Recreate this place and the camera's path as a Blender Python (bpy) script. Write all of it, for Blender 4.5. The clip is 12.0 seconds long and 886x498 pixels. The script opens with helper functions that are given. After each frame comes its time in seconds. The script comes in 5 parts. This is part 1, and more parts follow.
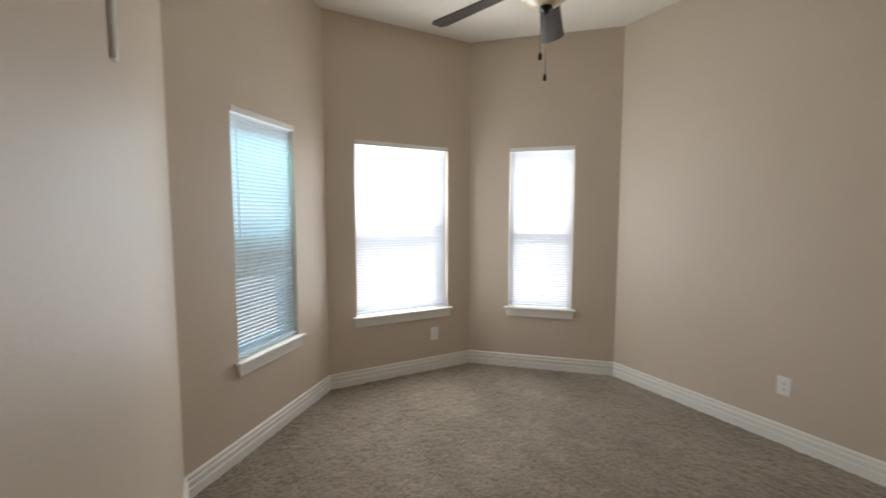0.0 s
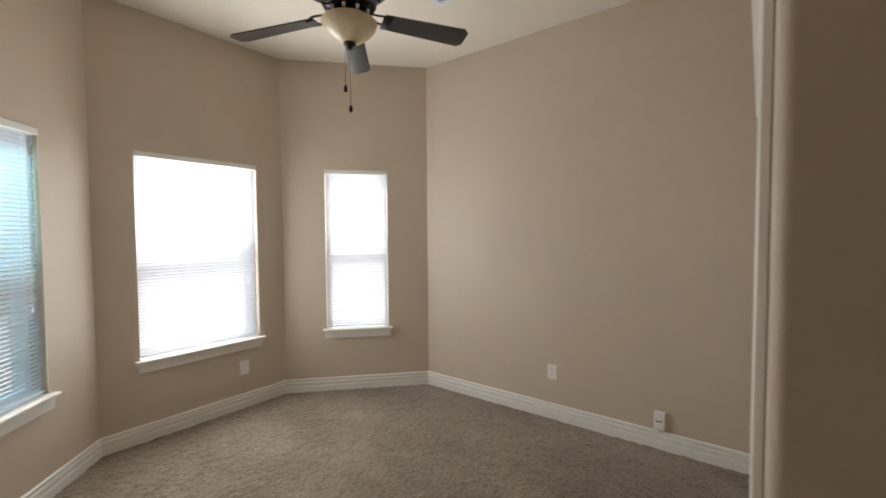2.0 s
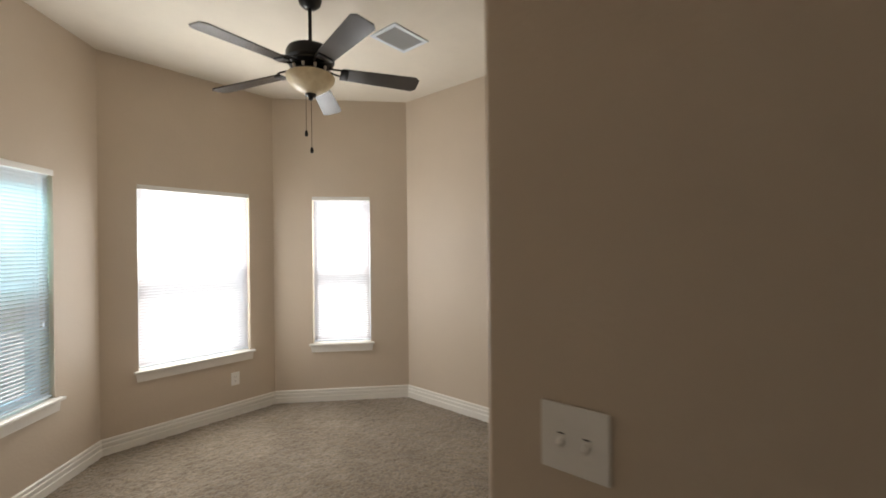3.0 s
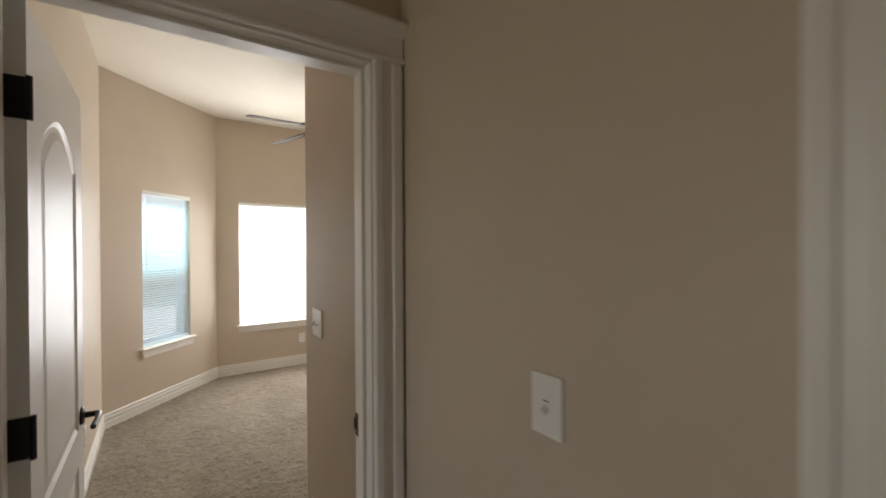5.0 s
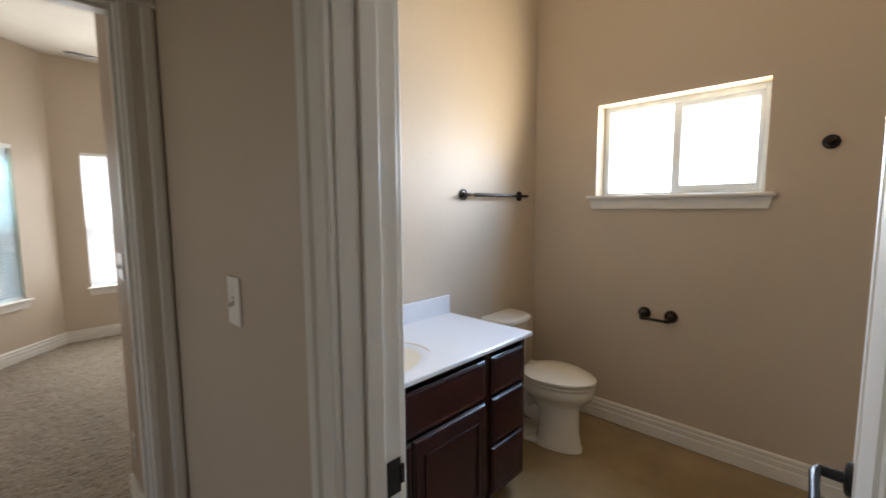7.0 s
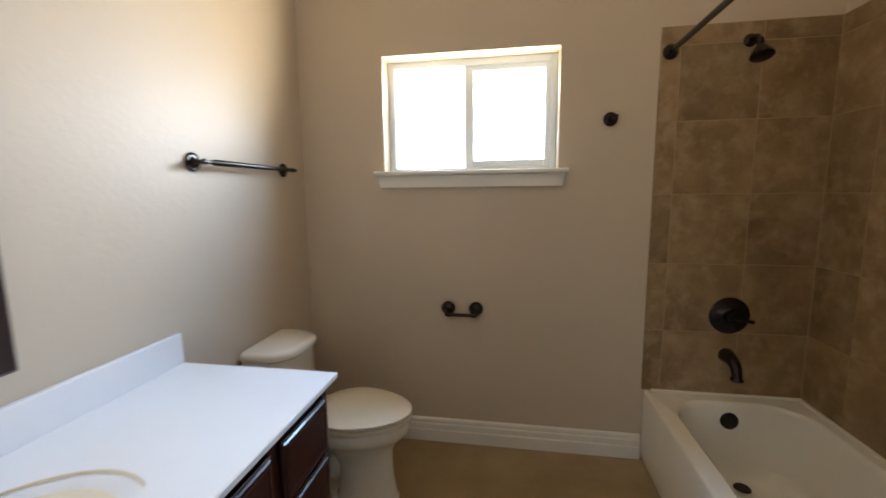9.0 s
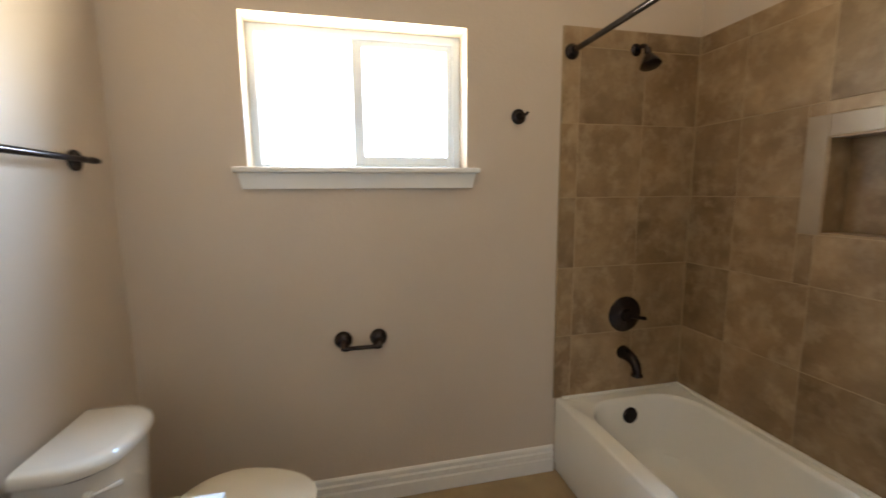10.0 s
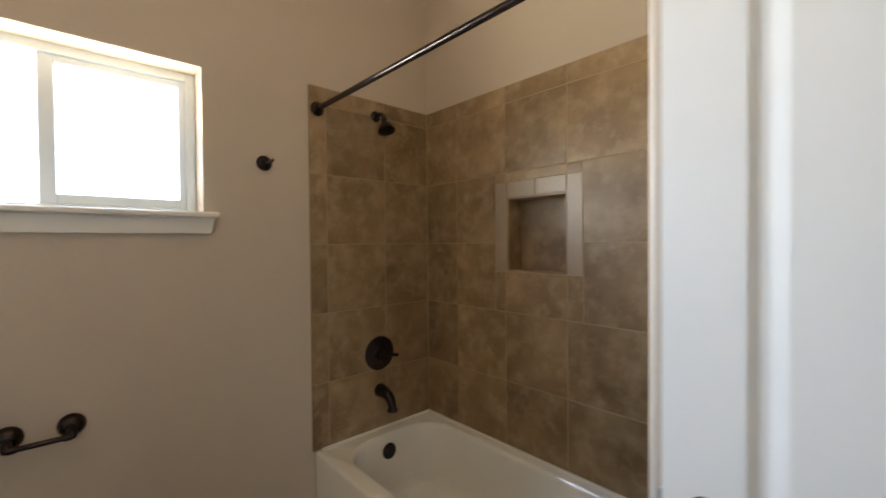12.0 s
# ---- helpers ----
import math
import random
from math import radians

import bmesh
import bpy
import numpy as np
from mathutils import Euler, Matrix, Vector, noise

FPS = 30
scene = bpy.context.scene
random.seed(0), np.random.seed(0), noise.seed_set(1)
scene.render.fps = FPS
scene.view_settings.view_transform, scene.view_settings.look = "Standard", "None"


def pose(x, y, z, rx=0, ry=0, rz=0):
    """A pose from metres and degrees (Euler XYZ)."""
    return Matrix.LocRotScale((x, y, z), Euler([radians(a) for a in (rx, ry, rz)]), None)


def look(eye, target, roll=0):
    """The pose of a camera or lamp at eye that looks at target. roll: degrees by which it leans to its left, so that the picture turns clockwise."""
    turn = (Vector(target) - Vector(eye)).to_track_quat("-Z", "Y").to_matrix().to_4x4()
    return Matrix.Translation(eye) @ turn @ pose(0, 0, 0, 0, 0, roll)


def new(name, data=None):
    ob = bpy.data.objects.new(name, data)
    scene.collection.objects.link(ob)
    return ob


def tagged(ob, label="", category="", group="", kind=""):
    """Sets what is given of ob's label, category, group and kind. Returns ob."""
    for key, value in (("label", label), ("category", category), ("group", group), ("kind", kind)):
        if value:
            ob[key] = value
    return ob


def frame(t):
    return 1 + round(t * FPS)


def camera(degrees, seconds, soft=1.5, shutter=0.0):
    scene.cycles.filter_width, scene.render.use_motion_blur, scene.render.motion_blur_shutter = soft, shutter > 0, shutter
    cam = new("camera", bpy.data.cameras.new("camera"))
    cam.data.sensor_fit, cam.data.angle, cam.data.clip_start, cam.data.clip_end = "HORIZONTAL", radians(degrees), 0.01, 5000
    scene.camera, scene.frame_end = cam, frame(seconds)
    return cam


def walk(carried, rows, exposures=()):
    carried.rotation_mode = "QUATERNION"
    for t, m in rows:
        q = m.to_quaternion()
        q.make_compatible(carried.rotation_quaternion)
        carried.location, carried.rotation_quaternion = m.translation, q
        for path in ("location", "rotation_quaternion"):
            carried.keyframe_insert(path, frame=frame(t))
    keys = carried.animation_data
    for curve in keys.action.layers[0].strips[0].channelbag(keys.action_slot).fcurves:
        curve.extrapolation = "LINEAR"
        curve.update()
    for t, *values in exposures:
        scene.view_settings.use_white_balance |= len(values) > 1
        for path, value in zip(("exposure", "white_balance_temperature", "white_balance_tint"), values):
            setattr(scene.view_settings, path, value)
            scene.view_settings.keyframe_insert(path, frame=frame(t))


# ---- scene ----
cam = camera(94.1, 12.0, 1.6, 0.5)
PATH = [
    (0, (-0.809, 0.985, 1.453), (0.136, 2.74, 1.295), -0.0),
    (0.5, (-0.799, 1.005, 1.453), (0.406, 2.594, 1.3), -0.2),
    (1, (-0.795, 1.016, 1.476), (0.604, 2.438, 1.335), -0.3),
    (1.5, (-0.802, 0.994, 1.478), (0.723, 2.283, 1.362), -0.4),
    (2, (-0.796, 0.902, 1.495), (0.788, 2.121, 1.415), -0.4),
    (2.5, (-0.77, 0.708, 1.519), (0.813, 1.93, 1.48), -0.5),
    (3, (-0.734, 0.403, 1.547), (0.788, 1.701, 1.544), -0.6),
    (3.5, (-0.708, 0.103, 1.557), (0.71, 1.513, 1.581), -0.6),
    (3.7, (-0.691, -0.047, 1.556), (0.673, 1.415, 1.584), -0.6),
    (5.3, (-0.591, -1.296, 1.538), (0.535, 0.357, 1.517), -0.2),
    (5.5, (-0.566, -1.387, 1.525), (0.575, 0.256, 1.494), -0.1),
    (6, (-0.496, -1.568, 1.494), (0.714, 0.023, 1.414), -0.2),
    (6.5, (-0.446, -1.645, 1.479), (0.861, -0.137, 1.341), -0.3),
    (6.7, (-0.415, -1.646, 1.472), (0.939, -0.183, 1.308), -0.3),
    (8.5, (0.016, -1.27, 1.422), (1.87, -0.588, 1.153), -0.7),
    (9, (0.196, -1.108, 1.421), (2.15, -0.778, 1.149), -0.6),
    (9.5, (0.409, -0.919, 1.429), (2.39, -0.968, 1.156), -0.5),
    (10, (0.578, -0.806, 1.424), (2.51, -1.249, 1.158), -0.5),
    (10.5, (0.688, -0.755, 1.386), (2.466, -1.637, 1.143), -0.4),
    (11, (0.716, -0.746, 1.362), (2.313, -1.938, 1.198), -0.4),
    (11.5, (0.665, -0.774, 1.357), (2.17, -2.089, 1.276), -0.4),
    (12, (0.475, -0.917, 1.403), (1.953, -2.264, 1.373), -0.5),
]
EYES = [(t, look(e, a, r)) for t, e, a, r in PATH]
walk(cam, EYES, [
    (0.0, 1.44, 6300, 10), (1.0, 1.44, 6420, 10), (2.0, 1.46, 6610, 12), (3.0, 1.61, 6870, 12), (3.7, 1.61, 6870, 12), (5.3, 2.17, 6730, 12), (6.0, 2.10, 6730, 12), (6.7, 1.90, 6630, 12),
    (8.5, 1.92, 6590, 10), (9.5, 2.07, 6610, 10), (10.0, 2.40, 6330, 10), (10.5, 2.61, 6240, 10), (11.0, 2.46, 6260, 10), (11.5, 2.24, 6410, 10), (12.0, 2.05, 6410, 10)])

# ---- world, sun, large lights ----
SUN_EL, SUN_AZ = 48, 40          # azimuth east of +y
world = bpy.data.worlds.new("sky")
scene.world = world
world.use_nodes = True
wn = world.node_tree
sky = wn.nodes.new("ShaderNodeTexSky")
sky.sky_type, sky.sun_disc = "NISHITA", False
sky.sun_elevation, sky.sun_rotation = radians(SUN_EL), radians(SUN_AZ)
wn.nodes["Background"].inputs[1].default_value = 0.14
wn.links.new(sky.outputs[0], wn.nodes["Background"].inputs[0])
sun_data = bpy.data.lights.new("sun", "SUN")
sun_data.energy, sun_data.angle, sun_data.color = 3.5, radians(0.5), (1, 0.95, 0.87)
sun = new("sun", sun_data)
sun.matrix_world = look((20 * math.sin(radians(SUN_AZ)), 20 * math.cos(radians(SUN_AZ)), 20 * math.tan(radians(SUN_EL))), (0, 0, 0))


def window_light(name, centre, toward, width, height, radiance, colour, spread=180):
    """An area lamp standing in for daylight, in a window's opening or outside it."""
    d = bpy.data.lights.new(name, "AREA")
    d.shape, d.size, d.size_y = "RECTANGLE", width, height
    d.energy, d.color, d.spread = radiance * math.pi * width * height, colour, radians(spread)
    ob = new(name, d)
    ob.matrix_world = look(centre, [c + a for c, a in zip(centre, toward)])
    return ob


# ---- plan ----
CEIL = 3.065
BATH_CEIL = 3.25
LEFT, RIGHT = -1.018, 2.283
P_B, P_C, P_D, P_E = (LEFT, 3.352), (-0.06, 4.372), (1.307, 4.372), (RIGHT, 3.46)
SWX, CLY = -0.04, 0.887            # wall with the double switch, closet front
BE, BN, BS, BF = 2.38, 0.045, -2.52, -1.795   # bathroom: window wall, vanity wall, tub wall, tub front
W1, W2, W3 = (0.402, 0.996), (0.243, 1.127), (0.376, 0.954)
WZ = (0.60, 2.08)
BWY, BWZ = (-1.331, -0.425), (1.535, 2.125)


def along(p, q, u, off=0.0):
    """The point u metres from p towards q, off metres to the left of that way."""
    d = (Vector(q) - Vector(p)).normalized()
    return (p[0] + d.x * u - d.y * off, p[1] + d.y * u + d.x * off)


def window_lamp(name, p, q, span, radiance, colour, depth=0.010):
    u = sum(span) / 2
    c, b = along(p, q, u, depth), along(p, q, u, -1.0)
    window_light(name, (*c, sum(WZ) / 2), (b[0] - c[0], b[1] - c[1], 0), span[1] - span[0] - 0.03, WZ[1] - WZ[0] - 0.07, radiance, colour)


window_lamp("window_light", P_B, P_C, W1, 0.85, (0.90, 0.95, 1.0))
window_lamp("window_light", P_C, P_D, W2, 2.4, (0.95, 0.98, 1.0))
window_lamp("window_light", P_D, P_E, W3, 0.55, (0.93, 0.98, 1.0))
window_lamp("window_light", P_C, P_D, W2, 2.6, (1.0, 1.0, 1.0), 0.20)
window_lamp("window_light", P_D, P_E, W3, 1.9, (1.0, 1.0, 1.0), 0.20)
# teal lamp added outside above window_1, out of view, to brighten its slats
w1o, w1i = along(P_B, P_C, sum(W1) / 2, 0.75), along(P_B, P_C, sum(W1) / 2)
window_light("window_light", (*w1o, 2.62), (w1i[0] - w1o[0], w1i[1] - w1o[1], -1.35), 0.8, 0.5, 12.0, (0.42, 0.94, 1.0))
# the two panes of the bathroom window: cool sky from above, warm ground light from below
for y, z, w, h in ((-0.653, 1.822, 0.36, 0.20), (-1.082, 1.828, 0.36, 0.20)):
    window_light("window_light", (BE + 0.058, y, z), (-1, 0, -0.30), w, h, 9.6, (0.36, 0.62, 1.0), 115)
    window_light("window_light", (BE + 0.058, y, z), (-1, 0, 0.60), w, h, 12.4, (1.0, 0.88, 0.64), 145)
window_light("window_light", (2.95, sum(BWY) / 2, sum(BWZ) / 2), (-1, 0, 0), 1.4, 1.05, 1.6, (0.86, 0.94, 1.0))
# fill lamp for the hall, at a window that is added out of view
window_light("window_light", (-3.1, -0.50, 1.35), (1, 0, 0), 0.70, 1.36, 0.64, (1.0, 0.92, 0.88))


# ---- materials ----
def material(name, colour, rough=0.5, metal=0.0, noise_scale=8.0, vary=0.06, bump=0.0, bump_scale=200.0, bump_dist=0.002, second=None, coat=0.0, rough_vary=0.0, island=0.0, fine=None, distort=0.0, spec=0.5):
    m = bpy.data.materials.new(name)
    m.use_nodes = True
    nt = m.node_tree
    b = nt.nodes["Principled BSDF"]
    b.inputs["Roughness"].default_value, b.inputs["Metallic"].default_value = rough, metal
    b.inputs["Coat Weight"].default_value, b.inputs["Specular IOR Level"].default_value = coat, spec
    geo = nt.nodes.new("ShaderNodeNewGeometry")
    n = nt.nodes.new("ShaderNodeTexNoise")
    n.inputs["Scale"].default_value, n.inputs["Detail"].default_value, n.inputs["Roughness"].default_value = noise_scale, 6, 0.6
    nt.links.new(geo.outputs["Position"], n.inputs["Vector"])
    ramp = nt.nodes.new("ShaderNodeMapRange")
    ramp.inputs[1].default_value, ramp.inputs[2].default_value = 0.3, 0.7
    nt.links.new(n.outputs[0], ramp.inputs[0])
    mix = nt.nodes.new("ShaderNodeMix")
    mix.data_type = "RGBA"
    lo = [c * (1 - vary) for c in colour] if second is None else second
    hi = [min(1, c * (1 + vary)) for c in colour] if second is None else colour
    mix.inputs[6].default_value, mix.inputs[7].default_value = (*lo, 1), (*hi, 1)
    nt.links.new(ramp.outputs[0], mix.inputs[0])
    out = mix.outputs[2]
    n.inputs["Distortion"].default_value = distort
    if fine:
        n3 = nt.nodes.new("ShaderNodeTexNoise")
        n3.inputs["Scale"].default_value, n3.inputs["Detail"].default_value, n3.inputs["Distortion"].default_value = fine[0], 5, distort
        nt.links.new(geo.outputs["Position"], n3.inputs["Vector"])
        r3 = nt.nodes.new("ShaderNodeMapRange")
        r3.inputs[1].default_value, r3.inputs[2].default_value, r3.inputs[3].default_value, r3.inputs[4].default_value = 0.35, 0.65, 1 - fine[1], 1 + fine[1]
        nt.links.new(n3.outputs[0], r3.inputs[0])
        h3 = nt.nodes.new("ShaderNodeHueSaturation")
        nt.links.new(r3.outputs[0], h3.inputs["Value"])
        nt.links.new(out, h3.inputs["Color"])
        out = h3.outputs[0]
    if island:
        info = nt.nodes.new("ShaderNodeObjectInfo")
        hsv = nt.nodes.new("ShaderNodeHueSaturation")
        mr = nt.nodes.new("ShaderNodeMapRange")
        mr.inputs[3].default_value, mr.inputs[4].default_value = 1 - island, 1 + island
        nt.links.new(info.outputs["Random"], mr.inputs[0])
        nt.links.new(mr.outputs[0], hsv.inputs["Value"])
        nt.links.new(out, hsv.inputs["Color"])
        out = hsv.outputs[0]
    nt.links.new(out, b.inputs["Base Color"])
    if rough_vary:
        r2 = nt.nodes.new("ShaderNodeMapRange")
        r2.inputs[3].default_value, r2.inputs[4].default_value = rough - rough_vary, rough + rough_vary
        nt.links.new(n.outputs[0], r2.inputs[0])
        nt.links.new(r2.outputs[0], b.inputs["Roughness"])
    if bump:
        n2 = nt.nodes.new("ShaderNodeTexNoise")
        n2.inputs["Scale"].default_value, n2.inputs["Detail"].default_value = bump_scale, 3
        nt.links.new(geo.outputs["Position"], n2.inputs["Vector"])
        bp = nt.nodes.new("ShaderNodeBump")
        bp.inputs["Strength"].default_value, bp.inputs["Distance"].default_value = bump, bump_dist
        nt.links.new(n2.outputs[0], bp.inputs["Height"])
        nt.links.new(bp.outputs[0], b.inputs["Normal"])
    return m


def tile_material():
    """Stone-look glaze: cloudy brown patches with pale scuffs, shifted from tile to tile."""
    m = bpy.data.materials.new("stone_tile")
    m.use_nodes = True
    nt = m.node_tree
    b = nt.nodes["Principled BSDF"]
    b.inputs["Specular IOR Level"].default_value = 0.6
    geo, info = nt.nodes.new("ShaderNodeNewGeometry"), nt.nodes.new("ShaderNodeObjectInfo")
    shift = nt.nodes.new("ShaderNodeVectorMath")
    shift.operation = "MULTIPLY_ADD"
    shift.inputs[1].default_value = (1, 1, 1)
    nt.links.new(geo.outputs["Position"], shift.inputs[0])
    far = nt.nodes.new("ShaderNodeMath")
    far.operation, far.inputs[1].default_value = "MULTIPLY", 37.0
    nt.links.new(info.outputs["Random"], far.inputs[0])
    nt.links.new(far.outputs[0], shift.inputs[2])

    def field(scale, detail, rough, distort, lo, hi, a, c):
        n = nt.nodes.new("ShaderNodeTexNoise")
        n.inputs["Scale"].default_value, n.inputs["Detail"].default_value = scale, detail
        n.inputs["Roughness"].default_value, n.inputs["Distortion"].default_value = rough, distort
        nt.links.new(shift.outputs[0], n.inputs["Vector"])
        r = nt.nodes.new("ShaderNodeMapRange")
        for k, v in enumerate((lo, hi, a, c)):
            r.inputs[k + 1].default_value = v
        nt.links.new(n.outputs[0], r.inputs[0])
        return r.outputs[0]

    def mixed(fac, first, other):
        x = nt.nodes.new("ShaderNodeMix")
        x.data_type = "RGBA"
        nt.links.new(fac, x.inputs[0])
        for k, v in ((6, first), (7, other)):
            if isinstance(v, tuple):
                x.inputs[k].default_value = (*v, 1)
            else:
                nt.links.new(v, x.inputs[k])
        return x.outputs[2]

    cloud = mixed(field(3.6, 6, 0.58, 0.0, 0.33, 0.67, 0, 1), (0.182, 0.108, 0.046), (0.360, 0.240, 0.124))
    scuff = mixed(field(11.0, 6, 0.60, 0.0, 0.46, 0.76, 0, 0.80), cloud, (0.470, 0.352, 0.216))
    dark = mixed(field(8.0, 6, 0.62, 0.0, 0.46, 0.80, 0, 0.60), scuff, (0.150, 0.092, 0.043))
    tone = nt.nodes.new("ShaderNodeMapRange")
    tone.inputs[3].default_value, tone.inputs[4].default_value = 0.86, 1.14
    nt.links.new(info.outputs["Random"], tone.inputs[0])
    h = nt.nodes.new("ShaderNodeHueSaturation")
    nt.links.new(tone.outputs[0], h.inputs["Value"])
    nt.links.new(dark, h.inputs["Color"])
    nt.links.new(h.outputs[0], b.inputs["Base Color"])
    nt.links.new(field(9, 5, 0.6, 0.0, 0.3, 0.7, 0.30, 0.50), b.inputs["Roughness"])
    n = nt.nodes.new("ShaderNodeTexNoise")
    n.inputs["Scale"].default_value, n.inputs["Detail"].default_value = 24, 4
    nt.links.new(shift.outputs[0], n.inputs["Vector"])
    bump = nt.nodes.new("ShaderNodeBump")
    bump.inputs["Strength"].default_value, bump.inputs["Distance"].default_value = 0.16, 0.004
    nt.links.new(n.outputs[0], bump.inputs["Height"])
    nt.links.new(bump.outputs[0], b.inputs["Normal"])
    return m


def carpet_material():
    """Cut pile: clumped tufts, and broad strokes where the pile lies this way or that."""
    m = bpy.data.materials.new("carpet")
    m.use_nodes = True
    nt = m.node_tree
    b = nt.nodes["Principled BSDF"]
    b.inputs["Roughness"].default_value, b.inputs["Specular IOR Level"].default_value = 0.95, 0.15
    b.inputs["Sheen Weight"].default_value, b.inputs["Sheen Roughness"].default_value = 0.35, 0.5
    geo = nt.nodes.new("ShaderNodeNewGeometry")
    turn = nt.nodes.new("ShaderNodeMapping")
    turn.inputs["Rotation"].default_value, turn.inputs["Scale"].default_value = (0, 0, radians(28)), (1.6, 0.9, 1)
    nt.links.new(geo.outputs["Position"], turn.inputs["Vector"])

    def field(scale, detail, lo, hi, a, c, source, distort=0.0):
        n = nt.nodes.new("ShaderNodeTexNoise")
        n.inputs["Scale"].default_value, n.inputs["Detail"].default_value, n.inputs["Distortion"].default_value = scale, detail, distort
        nt.links.new(source, n.inputs["Vector"])
        r = nt.nodes.new("ShaderNodeMapRange")
        for k, v in enumerate((lo, hi, a, c)):
            r.inputs[k + 1].default_value = v
        nt.links.new(n.outputs[0], r.inputs[0])
        return n.outputs[0], r.outputs[0]

    stroke = field(1.5, 4, 0.34, 0.66, 0.1, 0.95, turn.outputs[0], 0.5)[1]
    # low pile is coloured darker: the shade between tufts is put into the colour
    height, tuft_shade = field(52, 3, 0.34, 0.62, 0.68, 1.12, geo.outputs["Position"], 0.6)
    patch = field(9, 3, 0.35, 0.65, 0.90, 1.08, geo.outputs["Position"])[1]
    mix = nt.nodes.new("ShaderNodeMix")
    mix.data_type = "RGBA"
    mix.inputs[6].default_value, mix.inputs[7].default_value = (0.210, 0.163, 0.113, 1), (0.314, 0.254, 0.187, 1)
    nt.links.new(stroke, mix.inputs[0])
    out = mix.outputs[2]
    for value in (tuft_shade, patch):
        h = nt.nodes.new("ShaderNodeHueSaturation")
        nt.links.new(value, h.inputs["Value"])
        nt.links.new(out, h.inputs["Color"])
        out = h.outputs[0]
    nt.links.new(out, b.inputs["Base Color"])
    bump = nt.nodes.new("ShaderNodeBump")
    bump.inputs["Strength"].default_value, bump.inputs["Distance"].default_value = 0.8, 0.012
    nt.links.new(height, bump.inputs["Height"])
    nt.links.new(bump.outputs[0], b.inputs["Normal"])
    return m


PAINT = material("wall_paint", (0.585, 0.490, 0.388), 0.52, spec=0.40, vary=0.03, noise_scale=1.5, bump=0.32, bump_scale=55, bump_dist=0.003)
CEILING_PAINT = material("ceiling_paint", (0.76, 0.70, 0.60), 0.8, vary=0.02, bump=0.3, bump_scale=70, bump_dist=0.003)
TRIM = material("trim_paint", (0.80, 0.77, 0.71), 0.37, vary=0.02, noise_scale=4)
DOOR_PAINT = material("door_paint", (0.80, 0.78, 0.74), 0.42, vary=0.015, noise_scale=3)
BLIND_RAIL = material("blind_rail", (0.82, 0.81, 0.77), 0.4, vary=0.01)
VINYL = material("window_vinyl", (0.74, 0.81, 0.88), 0.35, vary=0.01)
CARPET = carpet_material()
BATH_FLOOR = material("bath_floor", (0.40, 0.29, 0.155), 0.35, fine=(10, 0.05), noise_scale=2.2, second=(0.28, 0.195, 0.10), rough_vary=0.08)
TILE = tile_material()
TILE_TRIM = material("pale_tile_trim", (0.375, 0.284, 0.184), 0.38, noise_scale=6, second=(0.310, 0.230, 0.144), rough_vary=0.08, spec=0.9)
GROUT = material("grout", (0.430, 0.318, 0.190), 0.85, noise_scale=30)
TUB = material("tub_acrylic", (0.82, 0.79, 0.72), 0.16, vary=0.01, coat=0.3)
CERAMIC = material("toilet_ceramic", (0.80, 0.75, 0.66), 0.12, vary=0.01, coat=0.4)
SEATP = material("seat_plastic", (0.78, 0.71, 0.58), 0.25, vary=0.01)
COUNTER = material("cultured_marble", (0.80, 0.81, 0.85), 0.18, vary=0.015, noise_scale=5)
BASIN = material("basin_bone", (0.74, 0.66, 0.52), 0.2, vary=0.02)
STAIN = material("yellowed_marble", (0.60, 0.47, 0.29), 0.25, noise_scale=30, vary=0.12)
CHERRY = material("cherry_wood", (0.029, 0.0052, 0.0062), 0.33, spec=0.35, noise_scale=14, vary=0.3, coat=0.18)
BRONZE = material("oil_rubbed_bronze", (0.035, 0.027, 0.025), 0.22, metal=0.75, vary=0.25, noise_scale=30)
BLACK = material("black_iron", (0.012, 0.011, 0.011), 0.35, metal=0.4, vary=0.2)
BLADE = material("fan_blade", (0.013, 0.012, 0.014), 0.26, vary=0.25, noise_scale=20, spec=0.85)
BOWL = material("alabaster_glass", (0.78, 0.68, 0.48), 0.3, noise_scale=18, second=(0.62, 0.50, 0.31))
PLATE = material("plate_plastic", (0.84, 0.82, 0.78), 0.3, vary=0.01)
SLOT = material("dark_slot", (0.03, 0.03, 0.03), 0.6)
GREY = material("grey_slot", (0.48, 0.48, 0.48), 0.6)
CHROME = material("brushed_metal", (0.55, 0.53, 0.50), 0.3, metal=1.0)
GOLD = material("gold_leaf", (0.27, 0.155, 0.050), 0.42, metal=0.5, noise_scale=40, vary=0.25)
ROPE = material("gold_rope", (0.26, 0.135, 0.06), 0.35, metal=0.6, noise_scale=80, vary=0.5)
DARK_FRAME = material("dark_frame", (0.030, 0.016, 0.016), 0.30, noise_scale=20, vary=0.3, coat=0.4, spec=0.7)
LAWN = material("lawn", (0.10, 0.13, 0.05), 0.9, noise_scale=3, vary=0.35)
CONCRETE = material("concrete", (0.55, 0.53, 0.49), 0.85, noise_scale=2, vary=0.1)
SIDING = material("neighbour_brick", (0.42, 0.36, 0.30), 0.85, noise_scale=2, vary=0.12)
ROOFING = material("roof_shingle", (0.16, 0.15, 0.15), 0.9, noise_scale=9, vary=0.3)

MIRROR = bpy.data.materials.new("mirror_glass")
MIRROR.use_nodes = True
_m = MIRROR.node_tree.nodes["Principled BSDF"]
_m.inputs["Metallic"].default_value, _m.inputs["Roughness"].default_value, _m.inputs["Base Color"].default_value = 1, 0.01, (0.86, 0.87, 0.86, 1)


